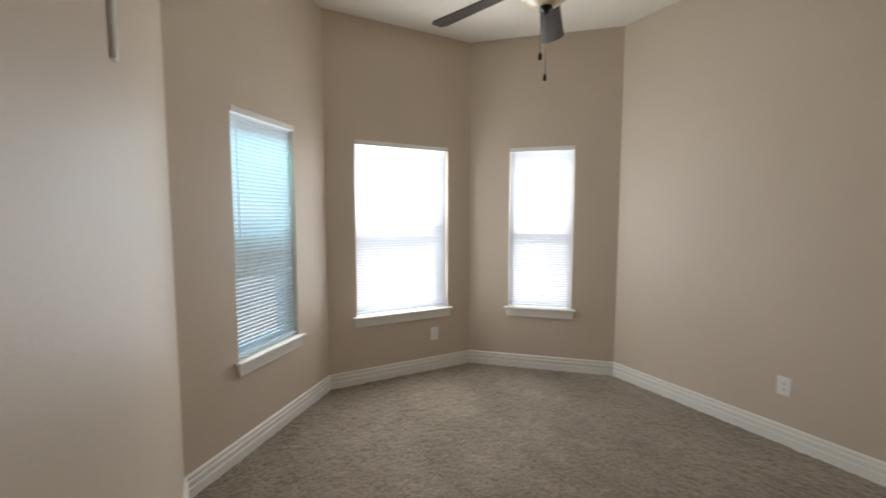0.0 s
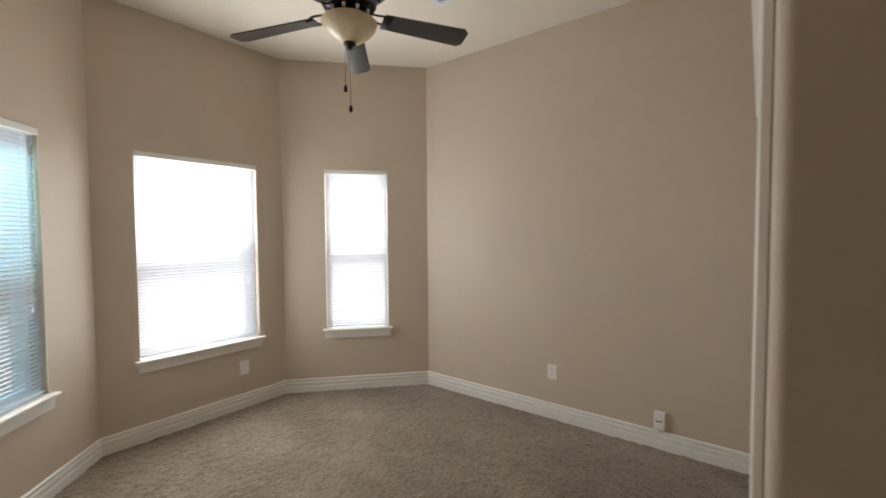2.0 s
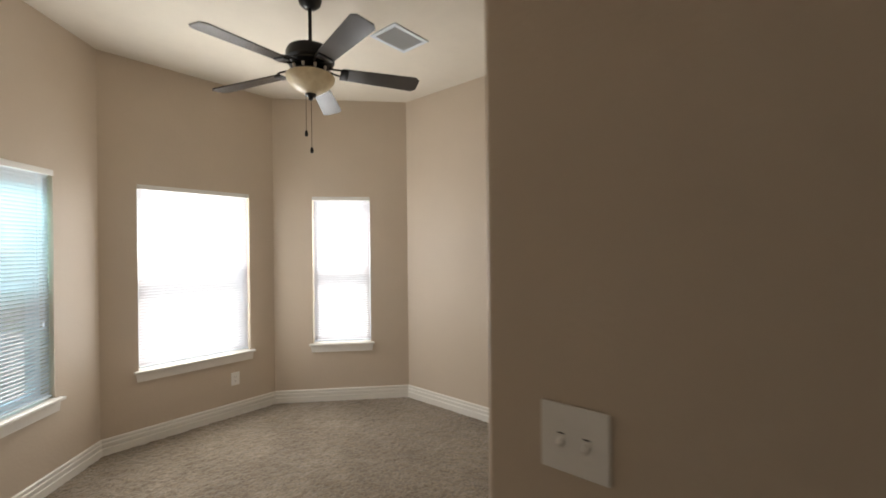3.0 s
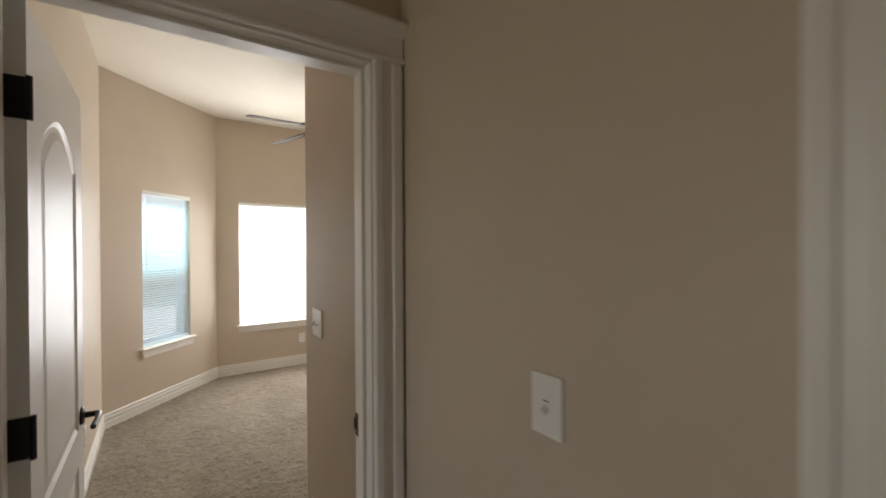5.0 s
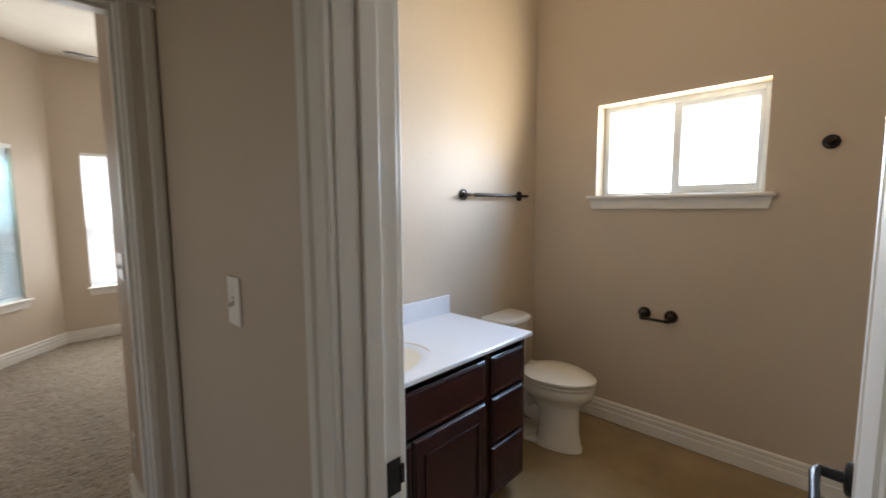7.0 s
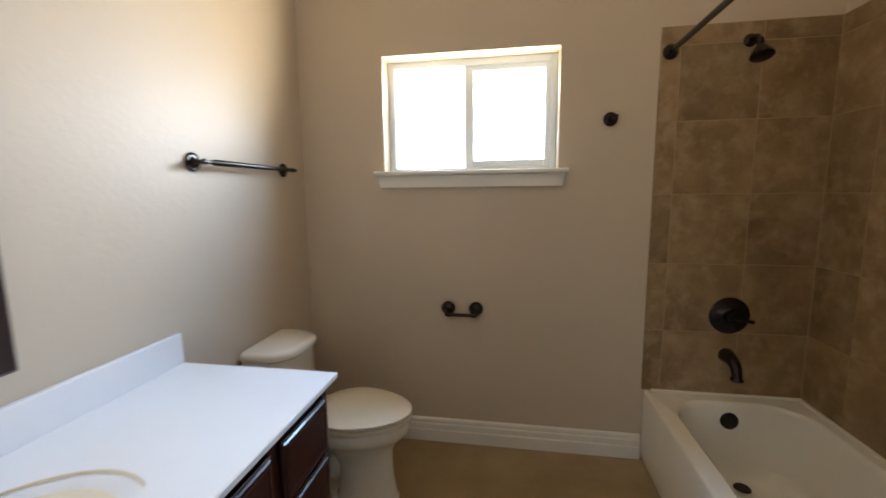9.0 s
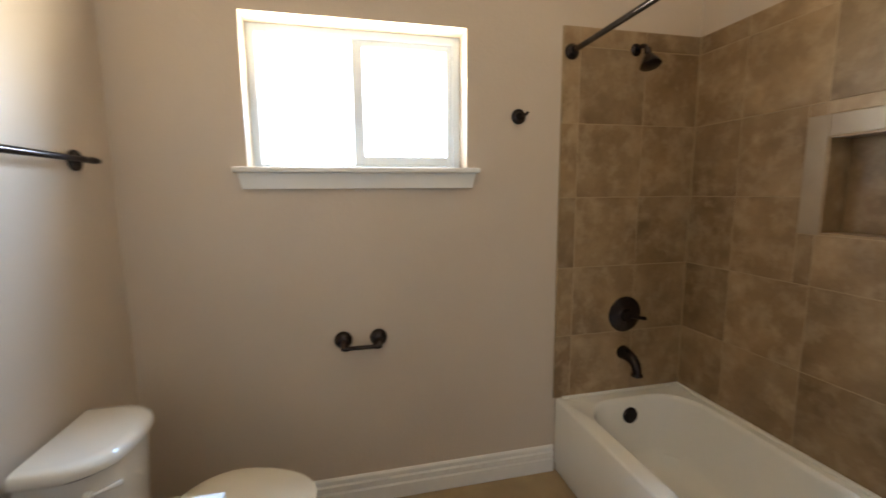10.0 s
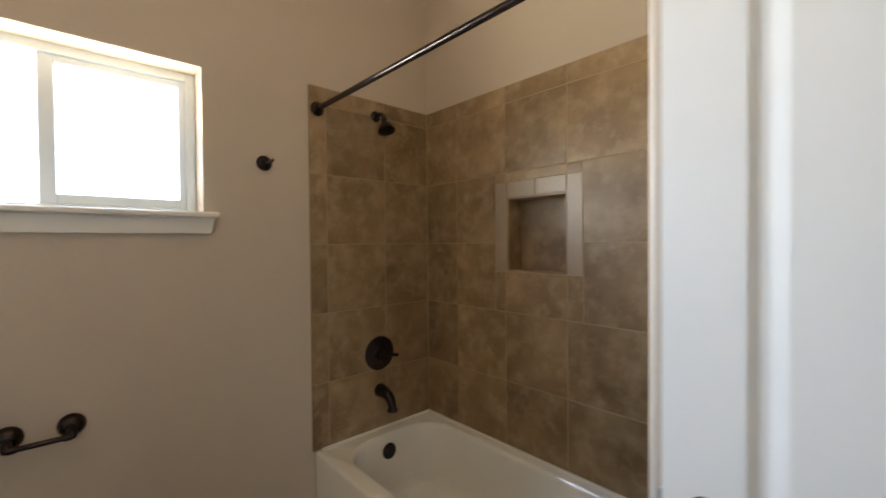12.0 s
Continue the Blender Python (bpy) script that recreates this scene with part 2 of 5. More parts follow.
def glass(name, rough, tint):
    m = bpy.data.materials.new(name)
    m.use_nodes = True
    b = m.node_tree.nodes["Principled BSDF"]
    b.inputs["Transmission Weight"].default_value, b.inputs["Roughness"].default_value = 1, rough
    b.inputs["IOR"].default_value, b.inputs["Base Color"].default_value = 1.05, (*tint, 1)
    return m


GLASS = glass("window_glass", 0.0, (0.95, 0.98, 0.97))
FROSTED = glass("frosted_glass", 0.5, (0.97, 0.98, 0.97))

SLAT = bpy.data.materials.new("blind_vinyl")
SLAT.use_nodes = True
_n = SLAT.node_tree
_p = _n.nodes["Principled BSDF"]
_p.inputs["Base Color"].default_value, _p.inputs["Roughness"].default_value = (0.83, 0.82, 0.84, 1), 0.4
_t = _n.nodes.new("ShaderNodeBsdfTranslucent")
_t.inputs[0].default_value = (0.84, 0.85, 0.88, 1)
_x = _n.nodes.new("ShaderNodeMixShader")
_x.inputs[0].default_value = 0.40
_n.links.new(_p.outputs[0], _x.inputs[1])
_n.links.new(_t.outputs[0], _x.inputs[2])
_n.links.new(_x.outputs[0], _n.nodes["Material Output"].inputs[0])

SCREEN = bpy.data.materials.new("insect_screen")
SCREEN.use_nodes = True
_n = SCREEN.node_tree
_t = _n.nodes.new("ShaderNodeBsdfTransparent")
_x = _n.nodes.new("ShaderNodeMixShader")
_x.inputs[0].default_value = 0.74
_n.nodes["Principled BSDF"].inputs["Base Color"].default_value = (0.10, 0.10, 0.10, 1)
_n.links.new(_n.nodes["Principled BSDF"].outputs[0], _x.inputs[1])
_n.links.new(_t.outputs[0], _x.inputs[2])
_n.links.new(_x.outputs[0], _n.nodes["Material Output"].inputs[0])


# ---- mesh helpers ----
def part(name, bm, mat, parent=None, label="", smooth=False, m=None):
    """Link a bmesh as one mesh object, under parent where given."""
    me = bpy.data.meshes.new(name)
    bmesh.ops.recalc_face_normals(bm, faces=bm.faces)
    if smooth:
        for f in bm.faces:
            f.smooth = True
    bm.to_mesh(me)
    bm.free()
    if smooth:
        me.set_sharp_from_angle(angle=radians(40))
    me.materials.append(mat)
    ob = new(name, me)
    if m is not None:
        ob.matrix_world = m
    if parent is not None:
        ob.parent = parent
    if label:
        tagged(ob, label)
    return ob


def thing(name, label, category, group="", at=None, kind=""):
    ob = new(name)
    ob.empty_display_size = 0.1
    if at is not None:
        ob.matrix_world = at
    return tagged(ob, label, category, group, kind)


def box(bm, lo, hi, bevel=0.0, m=None, segs=2):
    c = [(a + b) / 2 for a, b in zip(lo, hi)]
    s = [max(abs(b - a), 1e-4) for a, b in zip(lo, hi)]
    mat = Matrix.Translation(c) @ Matrix.Diagonal((*s, 1))
    r = bmesh.ops.create_cube(bm, size=1, matrix=(m @ mat) if m is not None else mat)
    if bevel:
        es = list({e for v in r["verts"] for e in v.link_edges})
        bmesh.ops.bevel(bm, geom=es, offset=bevel, segments=segs, affect="EDGES", profile=0.5)
    return bm


def boxes(*args, bevel=0.0):
    bm = bmesh.new()
    for lo, hi in args:
        box(bm, lo, hi, bevel)
    return bm


def lathe(profile, seg=32, m=None, bm=None, closed=False):
    """Turn a profile of (radius, height) round z."""
    bm = bm or bmesh.new()
    m = m or Matrix()
    rings = []
    for r, z in profile:
        if r < 1e-5:
            rings.append([bm.verts.new(m @ Vector((0, 0, z)))])
        else:
            rings.append([bm.verts.new(m @ Vector((r * math.cos(2 * math.pi * i / seg), r * math.sin(2 * math.pi * i / seg), z))) for i in range(seg)])
    for a, b in zip(rings, rings[1:]):
        for i in range(seg):
            j = (i + 1) % seg
            vs = [a[i % len(a)], a[j % len(a)], b[j % len(b)], b[i % len(b)]]
            vs = list(dict.fromkeys(vs))
            if len(vs) > 2:
                bm.faces.new(vs)
    for ring in (rings[0], rings[-1]):
        if len(ring) > 2:
            bm.faces.new(ring)
    return bm


def tube(points, radius, seg=12, bm=None):
    """A round bar along points; radius may be one number or one for each point."""
    bm = bm or bmesh.new()
    pts = [Vector(p) for p in points]
    rs = radius if isinstance(radius, (list, tuple)) else [radius] * len(pts)
    rings, up = [], None
    for i, p in enumerate(pts):
        d = (pts[min(i + 1, len(pts) - 1)] - pts[max(i - 1, 0)]).normalized()
        if up is None:
            up = Vector((0, 0, 1)) if abs(d.z) < 0.9 else Vector((1, 0, 0))
        a = d.cross(up).normalized()
        b = a.cross(d).normalized()
        rings.append([bm.verts.new(p + rs[i] * (math.cos(2 * math.pi * k / seg) * a + math.sin(2 * math.pi * k / seg) * b)) for k in range(seg)])
    for r0, r1 in zip(rings, rings[1:]):
        for k in range(seg):
            bm.faces.new((r0[k], r0[(k + 1) % seg], r1[(k + 1) % seg], r1[k]))
    bm.faces.new(rings[0])
    bm.faces.new(rings[-1])
    return bm


def loft(rings, bm=None, caps=True):
    """Skin closed rings of equal length."""
    bm = bm or bmesh.new()
    vs = [[bm.verts.new(p) for p in r] for r in rings]
    for a, b in zip(vs, vs[1:]):
        for k in range(len(a)):
            bm.faces.new((a[k], a[(k + 1) % len(a)], b[(k + 1) % len(a)], b[k]))
    if caps:
        bm.faces.new(vs[0])
        bm.faces.new(vs[-1])
    return bm


def run(p, q, profile, side=1, trim0=0.0, trim1=0.0, bm=None):
    """Extrude a profile of (out, up) along the floor line from p to q; out is to the left of the way where side is 1."""
    bm = bm or bmesh.new()
    p, q = Vector((*p, 0)), Vector((*q, 0))
    d = (q - p).normalized()
    n = Vector((-d.y, d.x, 0)) * side
    rings = []
    for base, tr in ((p, trim0), (q, -trim1)):
        rings.append([bm.verts.new(base + d * tr * o + n * o + Vector((0, 0, z))) for o, z in profile])
    k = len(profile)
    for i in range(k):
        j = (i + 1) % k
        bm.faces.new((rings[0][i], rings[0][j], rings[1][j], rings[1][i]))
    bm.faces.new(rings[0])
    bm.faces.new(rings[1])
    return bm


def upright(x_dir, at):
    """Local frame: x along x_dir, z up, y to the left of x_dir."""
    d = Vector((*x_dir, 0)).normalized()
    return Matrix(((d.x, -d.y, 0, at[0]), (d.y, d.x, 0, at[1]), (0, 0, 1, at[2]), (0, 0, 0, 1)))


# ---- structure ----
def wall(name, p, q, thick, openings=(), z0=0.0, z1=CEIL, ext0=0.0, ext1=0.0, mat=None):
    """A wall whose room face runs from p to q and whose body lies to the left of that way."""
    d = Vector((q[0] - p[0], q[1] - p[1]))
    length = d.length
    m = upright(d, (*p, 0))
    cuts = sorted({-ext0, length + ext1, *[u for o in openings for u in o[:2]]})
    bm = bmesh.new()
    for a, b in zip(cuts, cuts[1:]):
        holes = sorted((o[2], o[3]) for o in openings if o[0] <= a + 1e-6 and o[1] >= b - 1e-6)
        z = z0
        for lo, hi in holes + [(z1, z1)]:
            if lo - z > 1e-4:
                box(bm, (a, 0, z), (b, thick, lo), m=m)
            z = hi
    bmesh.ops.remove_doubles(bm, verts=bm.verts, dist=1e-5)
    return tagged(part(name, bm, mat or PAINT), kind="structure")


# bedroom, walked with the body of each wall outside
wall("wall_bedroom_west", (LEFT, 0.0), P_B, 0.14, ext1=0.08)
wall("wall_bay_west", P_B, P_C, 0.16, [(*W1, *WZ)], ext0=0.05, ext1=0.05)
wall("wall_bay_north", P_C, P_D, 0.16, [(*W2, *WZ)], ext0=0.05, ext1=0.05)
wall("wall_bay_east", P_D, P_E, 0.16, [(*W3, *WZ)], ext0=0.05, ext1=0.05)
wall("wall_bedroom_east", P_E, (RIGHT, 0.165), 0.14, ext0=0.05)
R = 0.02
CL = (0.30, 2.19)                     # closet opening
wall("wall_closet_front", (RIGHT, CLY), (SWX + R, CLY), 0.11, [(RIGHT - CL[1], RIGHT - CL[0], 0.0, 2.07)])
wall("wall_double_switch", (SWX, CLY - R), (SWX, 0.12), 0.10)
wall("wall_bedroom_door", (-3.2, 0.0), (0.0, 0.0), 0.12, [(2.295, 3.115, 0.0, 2.105)])
wall("wall_hall_east", (0.0, 0.12), (0.0, -2.9), 0.12, [(1.16, 1.815, 0.0, 2.105)], z1=BATH_CEIL)
wall("wall_hall_south", (0.12, -2.9), (-3.2, -2.9), 0.12, ext1=0.12)
# the opening is for the added, unseen window
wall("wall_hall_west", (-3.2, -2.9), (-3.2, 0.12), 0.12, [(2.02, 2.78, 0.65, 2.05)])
wall("wall_bath_north", (0.12, BN), (BE, BN), 0.12, ext1=0.2, z1=BATH_CEIL)
wall("wall_bath_east", (BE, BN), (BE, BS - 0.01), 0.20, [(BN - BWY[1], BN - BWY[0], *BWZ)], ext1=0.1, z1=BATH_CEIL)
NX, NZ = (1.432, 1.760), (1.259, 1.620)
wall("wall_bath_south", (BE, BS - 0.01), (0.82, BS - 0.01), 0.14, [(BE - NX[1], BE - NX[0], *NZ)], z1=BATH_CEIL)
wall("wall_tub_end", (0.82, BS - 0.15), (0.82, BF - R), 0.12, z1=BATH_CEIL)
wall("wall_bath_wing", (0.82 - R, BF), (0.12, BF), 0.12, z1=BATH_CEIL)


def corner(name, c, a0, top=CEIL):
    """Rounded outside corner of plastered walls, a quarter post."""
    bm = bmesh.new()
    ring = [(0, 0)] + [(R * math.cos(a0 + i * math.pi / 16), R * math.sin(a0 + i * math.pi / 16)) for i in range(9)]
    loft([[(c[0] + x, c[1] + y, z) for x, y in ring] for z in (0, top)], bm)
    tagged(part(name, bm, PAINT, smooth=True), kind="structure")


corner("wall_corner_closet", (SWX + R, CLY - R), math.pi / 2)
corner("wall_corner_tub", (0.82 - R, BF - R), 0, BATH_CEIL)


def pile(x0, x1, y0, y1, step, z, depth):
    """Carpet surface: a fine grid whose tufts stand unevenly."""
    nx, ny = int((x1 - x0) / step), int((y1 - y0) / step)
    rng = np.random.default_rng(7)
    h = rng.random((ny + 1, nx + 1))
    h = (h + np.roll(h, 1, 0) + np.roll(h, 1, 1) + np.roll(h, -1, 1)) / 4
    big = rng.random((ny + 1, nx + 1))
    for _ in range(3):
        big = (big + np.roll(big, 1, 0) + np.roll(big, -1, 0) + np.roll(big, 1, 1) + np.roll(big, -1, 1)) / 5
    h = np.clip(0.5 + (h - 0.5) * 1.5 + (big - 0.5) * 2.5, 0, 1)
    gx, gy = np.meshgrid(np.linspace(x0, x1, nx + 1), np.linspace(y0, y1, ny + 1))
    co = np.stack([gx + (rng.random(gx.shape) - 0.5) * step * 0.5, gy + (rng.random(gx.shape) - 0.5) * step * 0.5, z + (h - 0.5) * depth], -1).reshape(-1, 3)
    i = (np.arange(ny)[:, None] * (nx + 1) + np.arange(nx)[None, :]).ravel()
    quads = np.stack([i, i + 1, i + nx + 2, i + nx + 1], 1)
    me = bpy.data.meshes.new("carpet_pile")
    me.from_pydata(co.tolist(), [], quads.tolist())
    me.polygons.foreach_set("use_smooth", [True] * len(quads))
    me.materials.append(CARPET)
    return me


tagged(new("floor_bedroom_carpet", pile(-1.04, 2.32, 0.05, 4.42, 0.0105, 0.014, 0.0085)), "beige cut pile carpet over the bedroom floor", "carpet", kind="structure")
tagged(part("floor_bedroom_slab", boxes(((-1.2, 0.06, -0.12), (2.45, 4.6, 0.0))), CONCRETE), kind="structure")
tagged(part("floor_hall", boxes(((-3.32, -3.02, -0.12), (0.06, 0.06, 0.010))), CARPET), "beige cut pile carpet over the hall floor", "carpet", kind="structure")
tagged(part("floor_bathroom", boxes(((0.06, -2.66, -0.12), (2.58, 0.06, -0.003))), BATH_FLOOR), "brown mottled vinyl bathroom floor", "floor", kind="structure")
tagged(part("ceiling_bedroom", boxes(((-1.2, 0.12, CEIL), (2.45, 4.6, CEIL + 0.12))), CEILING_PAINT), kind="structure")
tagged(part("ceiling_hall", boxes(((-3.32, -3.02, CEIL), (0.06, 0.12, CEIL + 0.12))), CEILING_PAINT), kind="structure")
tagged(part("ceiling_bathroom", boxes(((0.06, -2.66, BATH_CEIL), (2.58, 0.12, BATH_CEIL + 0.12))), CEILING_PAINT), kind="structure")

# baseboards: stepped colonial profile
BASE = [(0, 0), (0.018, 0), (0.018, 0.066), (0.010, 0.071), (0.010, 0.079), (0.017, 0.083), (0.017, 0.103), (0.008, 0.108), (0.008, 0.116), (0.014, 0.120), (0.013, 0.131), (0.006, 0.138), (0, 0.138)]


def baseboard(p, q, t0=0.0, t1=0.0):
    tagged(part("baseboard", run(p, q, BASE, -1, t0, t1), TRIM), "white painted stepped wooden baseboard", "baseboard", kind="structure")


HALF = math.tan(radians(22.5))
baseboard((LEFT, 0.14), P_B, 0, HALF)
baseboard(P_B, P_C, HALF, HALF)
baseboard(P_C, P_D, HALF, HALF)
baseboard(P_D, P_E, HALF, HALF)
baseboard(P_E, (RIGHT, CLY), HALF, 1)
baseboard((SWX, CLY - R), (SWX, 0.145))
baseboard((1.41, BN), (BE, BN), 0, 1)
baseboard((BE, BN), (BE, BF + 0.006), 1, 0)
baseboard((0.82 - R, BF), (0.14, BF))
baseboard((0.0, -0.03), (0.0, -0.945), 1, 0)
baseboard((0.0, -1.79), (0.0, -2.9), 0, 1)
baseboard((-3.2, -2.9), (-3.2, 0.0), 1, 1)
baseboard((0.0, -2.9), (-3.2, -2.9), 1, 1)
baseboard((-3.2, 0.0), (-1.0, 0.0), 1, 0)


# ---- doors and their frames ----
def prism(bm, poly, v0, v1, m=None):
    """Extrude an outline of (u, z) from v0 to v1."""
    m = m or Matrix()
    a = [bm.verts.new(m @ Vector((u, v0, z))) for u, z in poly]
    b = [bm.verts.new(m @ Vector((u, v1, z))) for u, z in poly]
    for i in range(len(poly)):
        j = (i + 1) % len(poly)
        bm.faces.new((a[i], a[j], b[j], b[i]))
    bm.faces.new(a)
    bm.faces.new(b)
    return bm


CASE = [(0, 0), (0, 0.012), (0.005, 0.017), (0.026, 0.018), (0.031, 0.012), (0.060, 0.012), (0.065, 0.019), (0.088, 0.021), (0.098, 0.016), (0.100, 0)]


def casing_leg(parent, u, side, z1, m, width=0.1, v=0.0, vs=-1):
    """Moulded upright: u is its edge at the opening, side the way it grows."""
    bm = bmesh.new()
    k = width / 0.1
    ring = [(u + side * a * k, v + vs * b) for a, b in CASE]
    loft([[m @ Vector((x, y, z)) for x, y in ring] for z in (0, z1)], bm)
    return part("casing", bm, TRIM, parent)


def casing_head(parent, u0, u1, z, m, v=0.0, vs=-1):
    bm = bmesh.new()
    box(bm, (u0, min(v, v + vs * 0.018), z + 0.018), (u1, max(v, v + vs * 0.018), z + 0.078), m=m)
    box(bm, (u0 - 0.008, min(v, v + vs * 0.026), z), (u1 + 0.008, max(v, v + vs * 0.026), z + 0.018), 0.005, m=m)
    head = part("head_casing", bm, TRIM, parent)
    crown = bmesh.new()
    prof = [(0, 0.078), (0.018, 0.078), (0.022, 0.084), (0.034, 0.098), (0.046, 0.106), (0.046, 0.116), (0, 0.116)]
    rings = []
    for end, s in ((u0, -1), (u1, 1)):
        rings.append([m @ Vector((end + s * max(0, o - 0.018), v + vs * o, z + h)) for o, h in prof])
    loft(rings, crown)
    part("crown", crown, TRIM, head)


def door_frame(name, label, m, width, thick, height, hall_casing=(0.1, 0.1), room_casing=(0.1, 0.1), stop_at=0.06, strike=None):
    """Lining, stops and casings round an opening; local x along the wall, y from the hall side through it."""
    t = thing(name, label, "door frame", kind="structure")
    for lo, hi in (((-0.02, -0.002, 0), (0, thick + 0.002, height + 0.0)), ((width, -0.002, 0), (width + 0.02, thick + 0.002, height))):
        part("jamb", box(bmesh.new(), lo, hi, 0.002, m=m), TRIM, t)
    part("jamb", box(bmesh.new(), (-0.02, -0.002, height), (width + 0.02, thick + 0.002, height + 0.02), 0.002, m=m), TRIM, t)
    for lo, hi in (((0, stop_at, 0), (0.011, stop_at + 0.035, height)), ((width - 0.011, stop_at, 0), (width, stop_at + 0.035, height)), ((0.011, stop_at, height - 0.011), (width - 0.011, stop_at + 0.035, height))):
        part("stop", box(bmesh.new(), lo, hi, 0.002, m=m), TRIM, t)
    for v, vs, legs in ((-0.0025, -1, hall_casing), (thick + 0.0025, 1, room_casing)):
        if legs[0]:
            casing_leg(t, -0.006, -1, height + 0.006, m, legs[0], v, vs)
        if legs[1]:
            casing_leg(t, width + 0.006, 1, height + 0.006, m, legs[1], v, vs)
        casing_head(t, -0.006 - legs[0], width + 0.006 + legs[1], height + 0.006, m, v, vs)
    if strike:
        u, v, z = strike
        s = box(bmesh.new(), (u - 0.0015, v - 0.016, z - 0.035), (u + 0.0015, v + 0.016, z + 0.035), 0.001, m=m)
        box(s, (u - 0.004, v + 0.014, z - 0.018), (u + 0.004, v + 0.024, z + 0.018), 0.001, m=m)
        part("strike_plate", s, BRONZE, t, "dark bronze strike plate")
    return t


def panel_outline(u0, u1, z0, z1, rise, inset=0.0, n=14):
    u0, u1, z0, z1 = u0 + inset, u1 - inset, z0 + inset, z1 - inset
    if rise <= 0:
        return [(u0, z0), (u1, z0), (u1, z1), (u0, z1)]
    pts = [(u0, z0), (u1, z0)]
    for i in range(n + 1):
        a = i / n
        u = u1 + (u0 - u1) * a
        pts.append((u, z1 - rise + rise * math.sin(math.pi * a) ** 0.9))
    return pts


def door_leaf(name, label, width, height, m, panels, lever_side, hinge_zs=(), lever=True, thick=0.035):
    """A moulded door: local x from hinge edge to free edge, y through the leaf, z up."""
    d = thing(name, label, "door", kind="structure")
    d.matrix_world = m
    core = box(bmesh.new(), (0, 0.007, 0.012), (width, thick - 0.007, height), 0.0)
    edge0, edge1 = panels[0][0], panels[0][1]
    for v0, v1 in ((0, 0.0071), (thick - 0.0071, thick)):
        box(core, (0, v0, 0.012), (edge0, v1, height))
        box(core, (edge1, v0, 0.012), (width, v1, height))
        zs = 0.012
        for (u0, u1, z0, z1, rise) in sorted(panels, key=lambda p: p[2]):
            box(core, (u0, v0, zs), (u1, v1, z0))
            zs = z1 - rise
            if rise > 0:
                arch = panel_outline(u0, u1, z0, z1, rise)[2:]
                prism(core, arch + [(u0, z1), (u1, z1)], v0, v1)
                zs = z1
        box(core, (edge0, v0, zs), (edge1, v1, height))
    part("leaf", core, DOOR_PAINT, d)
    for (u0, u1, z0, z1, rise) in panels:
        for face, inner in ((0.0, 0.0072), (thick, thick - 0.0072)):
            bm = bmesh.new()
            a = panel_outline(u0, u1, z0, z1, rise, -0.001)
            b = panel_outline(u0, u1, z0, z1, rise, 0.014)
            c = panel_outline(u0, u1, z0, z1, rise, 0.026)
            e = panel_outline(u0, u1, z0, z1, rise, 0.050)
            up = face + (0.002 if face == 0 else -0.002)
            loft([[Vector((u, y, z)) for u, z in o] for o, y in ((a, face), (b, inner), (c, inner), (e, up))], bm, caps=False)
            bm.faces.new([v for v in bm.verts][-len(e):])
            part("panel", bm, DOOR_PAINT, d)
    for z in hinge_zs:
        h = box(bmesh.new(), (-0.003, 0.0, z - 0.045), (0.0005, thick, z + 0.045), 0.001)
        hinge = part("hinge", h, BLACK, d, "black steel butt hinge")
        k = lathe([(0.006, z - 0.047), (0.006, z + 0.047)], 12, Matrix.Translation((-0.004, -0.005 if lever_side > 0 else thick + 0.005, 0)))
        part("hinge_pin", k, BLACK, hinge)
    if lever:
        for v, s in ((0, -1), (thick, 1)):
            bm = lathe([(0, 0), (0.031, 0), (0.031, 0.006), (0.026, 0.010), (0.011, 0.012), (0.010, 0.045), (0, 0.045)], 24, Matrix.Translation((width - 0.07, v, 0.955)) @ pose(0, 0, 0, 90 if s < 0 else -90))
            y = v + s * 0.045
            tube([(width - 0.068, y, 0.955), (width - 0.09, y + s * 0.006, 0.957), (width - 0.13, y + s * 0.004, 0.953), (width - 0.185, y, 0.947)], [0.010, 0.009, 0.008, 0.009], 10, bm)
            part("lever_handle", bm, BLACK, d, "black metal lever handle", smooth=True)
        lt = box(bmesh.new(), (width - 0.0005, 0.005, 0.925), (width + 0.0015, thick - 0.005, 0.985), 0.0005)
        box(lt, (width, 0.011, 0.945), (width + 0.010, thick - 0.011, 0.965), 0.002)
        part("latch", lt, CHROME, d, "brushed metal latch")
    return d


BED_M = upright((1, 0), (-0.885, 0, 0))
door_frame("door_frame_1", "white painted moulded frame round the bedroom doorway", BED_M, 0.78, 0.12, 2.085, (0.1, 0.095), (0.09, 0.095), 0.04, (0.778, 0.098, 0.985))
# bedroom door, swung open along the west wall
door_leaf("door_1", "white arched two-panel bedroom door standing open", 0.755, 2.075, upright((0, 1), (-0.847, 0.112, 0.0)),
          [(0.125, 0.63, 0.22, 0.80, 0), (0.125, 0.63, 0.92, 1.90, 0.10)], 1, (0.25, 1.14, 1.865))
BATH_M = upright((0, -1), (0.0, -1.052, 0))
door_frame("door_frame_2", "white painted moulded frame round the bathroom doorway", BATH_M, 0.623, 0.12, 2.085, (0.085, 0.085), (0.085, 0.085), 0.04, (0.002, 0.1, 0.955))
door_leaf("door_2", "white arched two-panel bathroom door standing open", 0.612, 2.075, upright((1, 0), (0.135, -1.700, 0.0)) @ Matrix.Rotation(radians(-1.2), 4, "Z"),
          [(0.115, 0.49, 0.22, 0.80, 0), (0.115, 0.49, 0.92, 1.90, 0.08)], -1, (0.25, 1.14, 1.865))

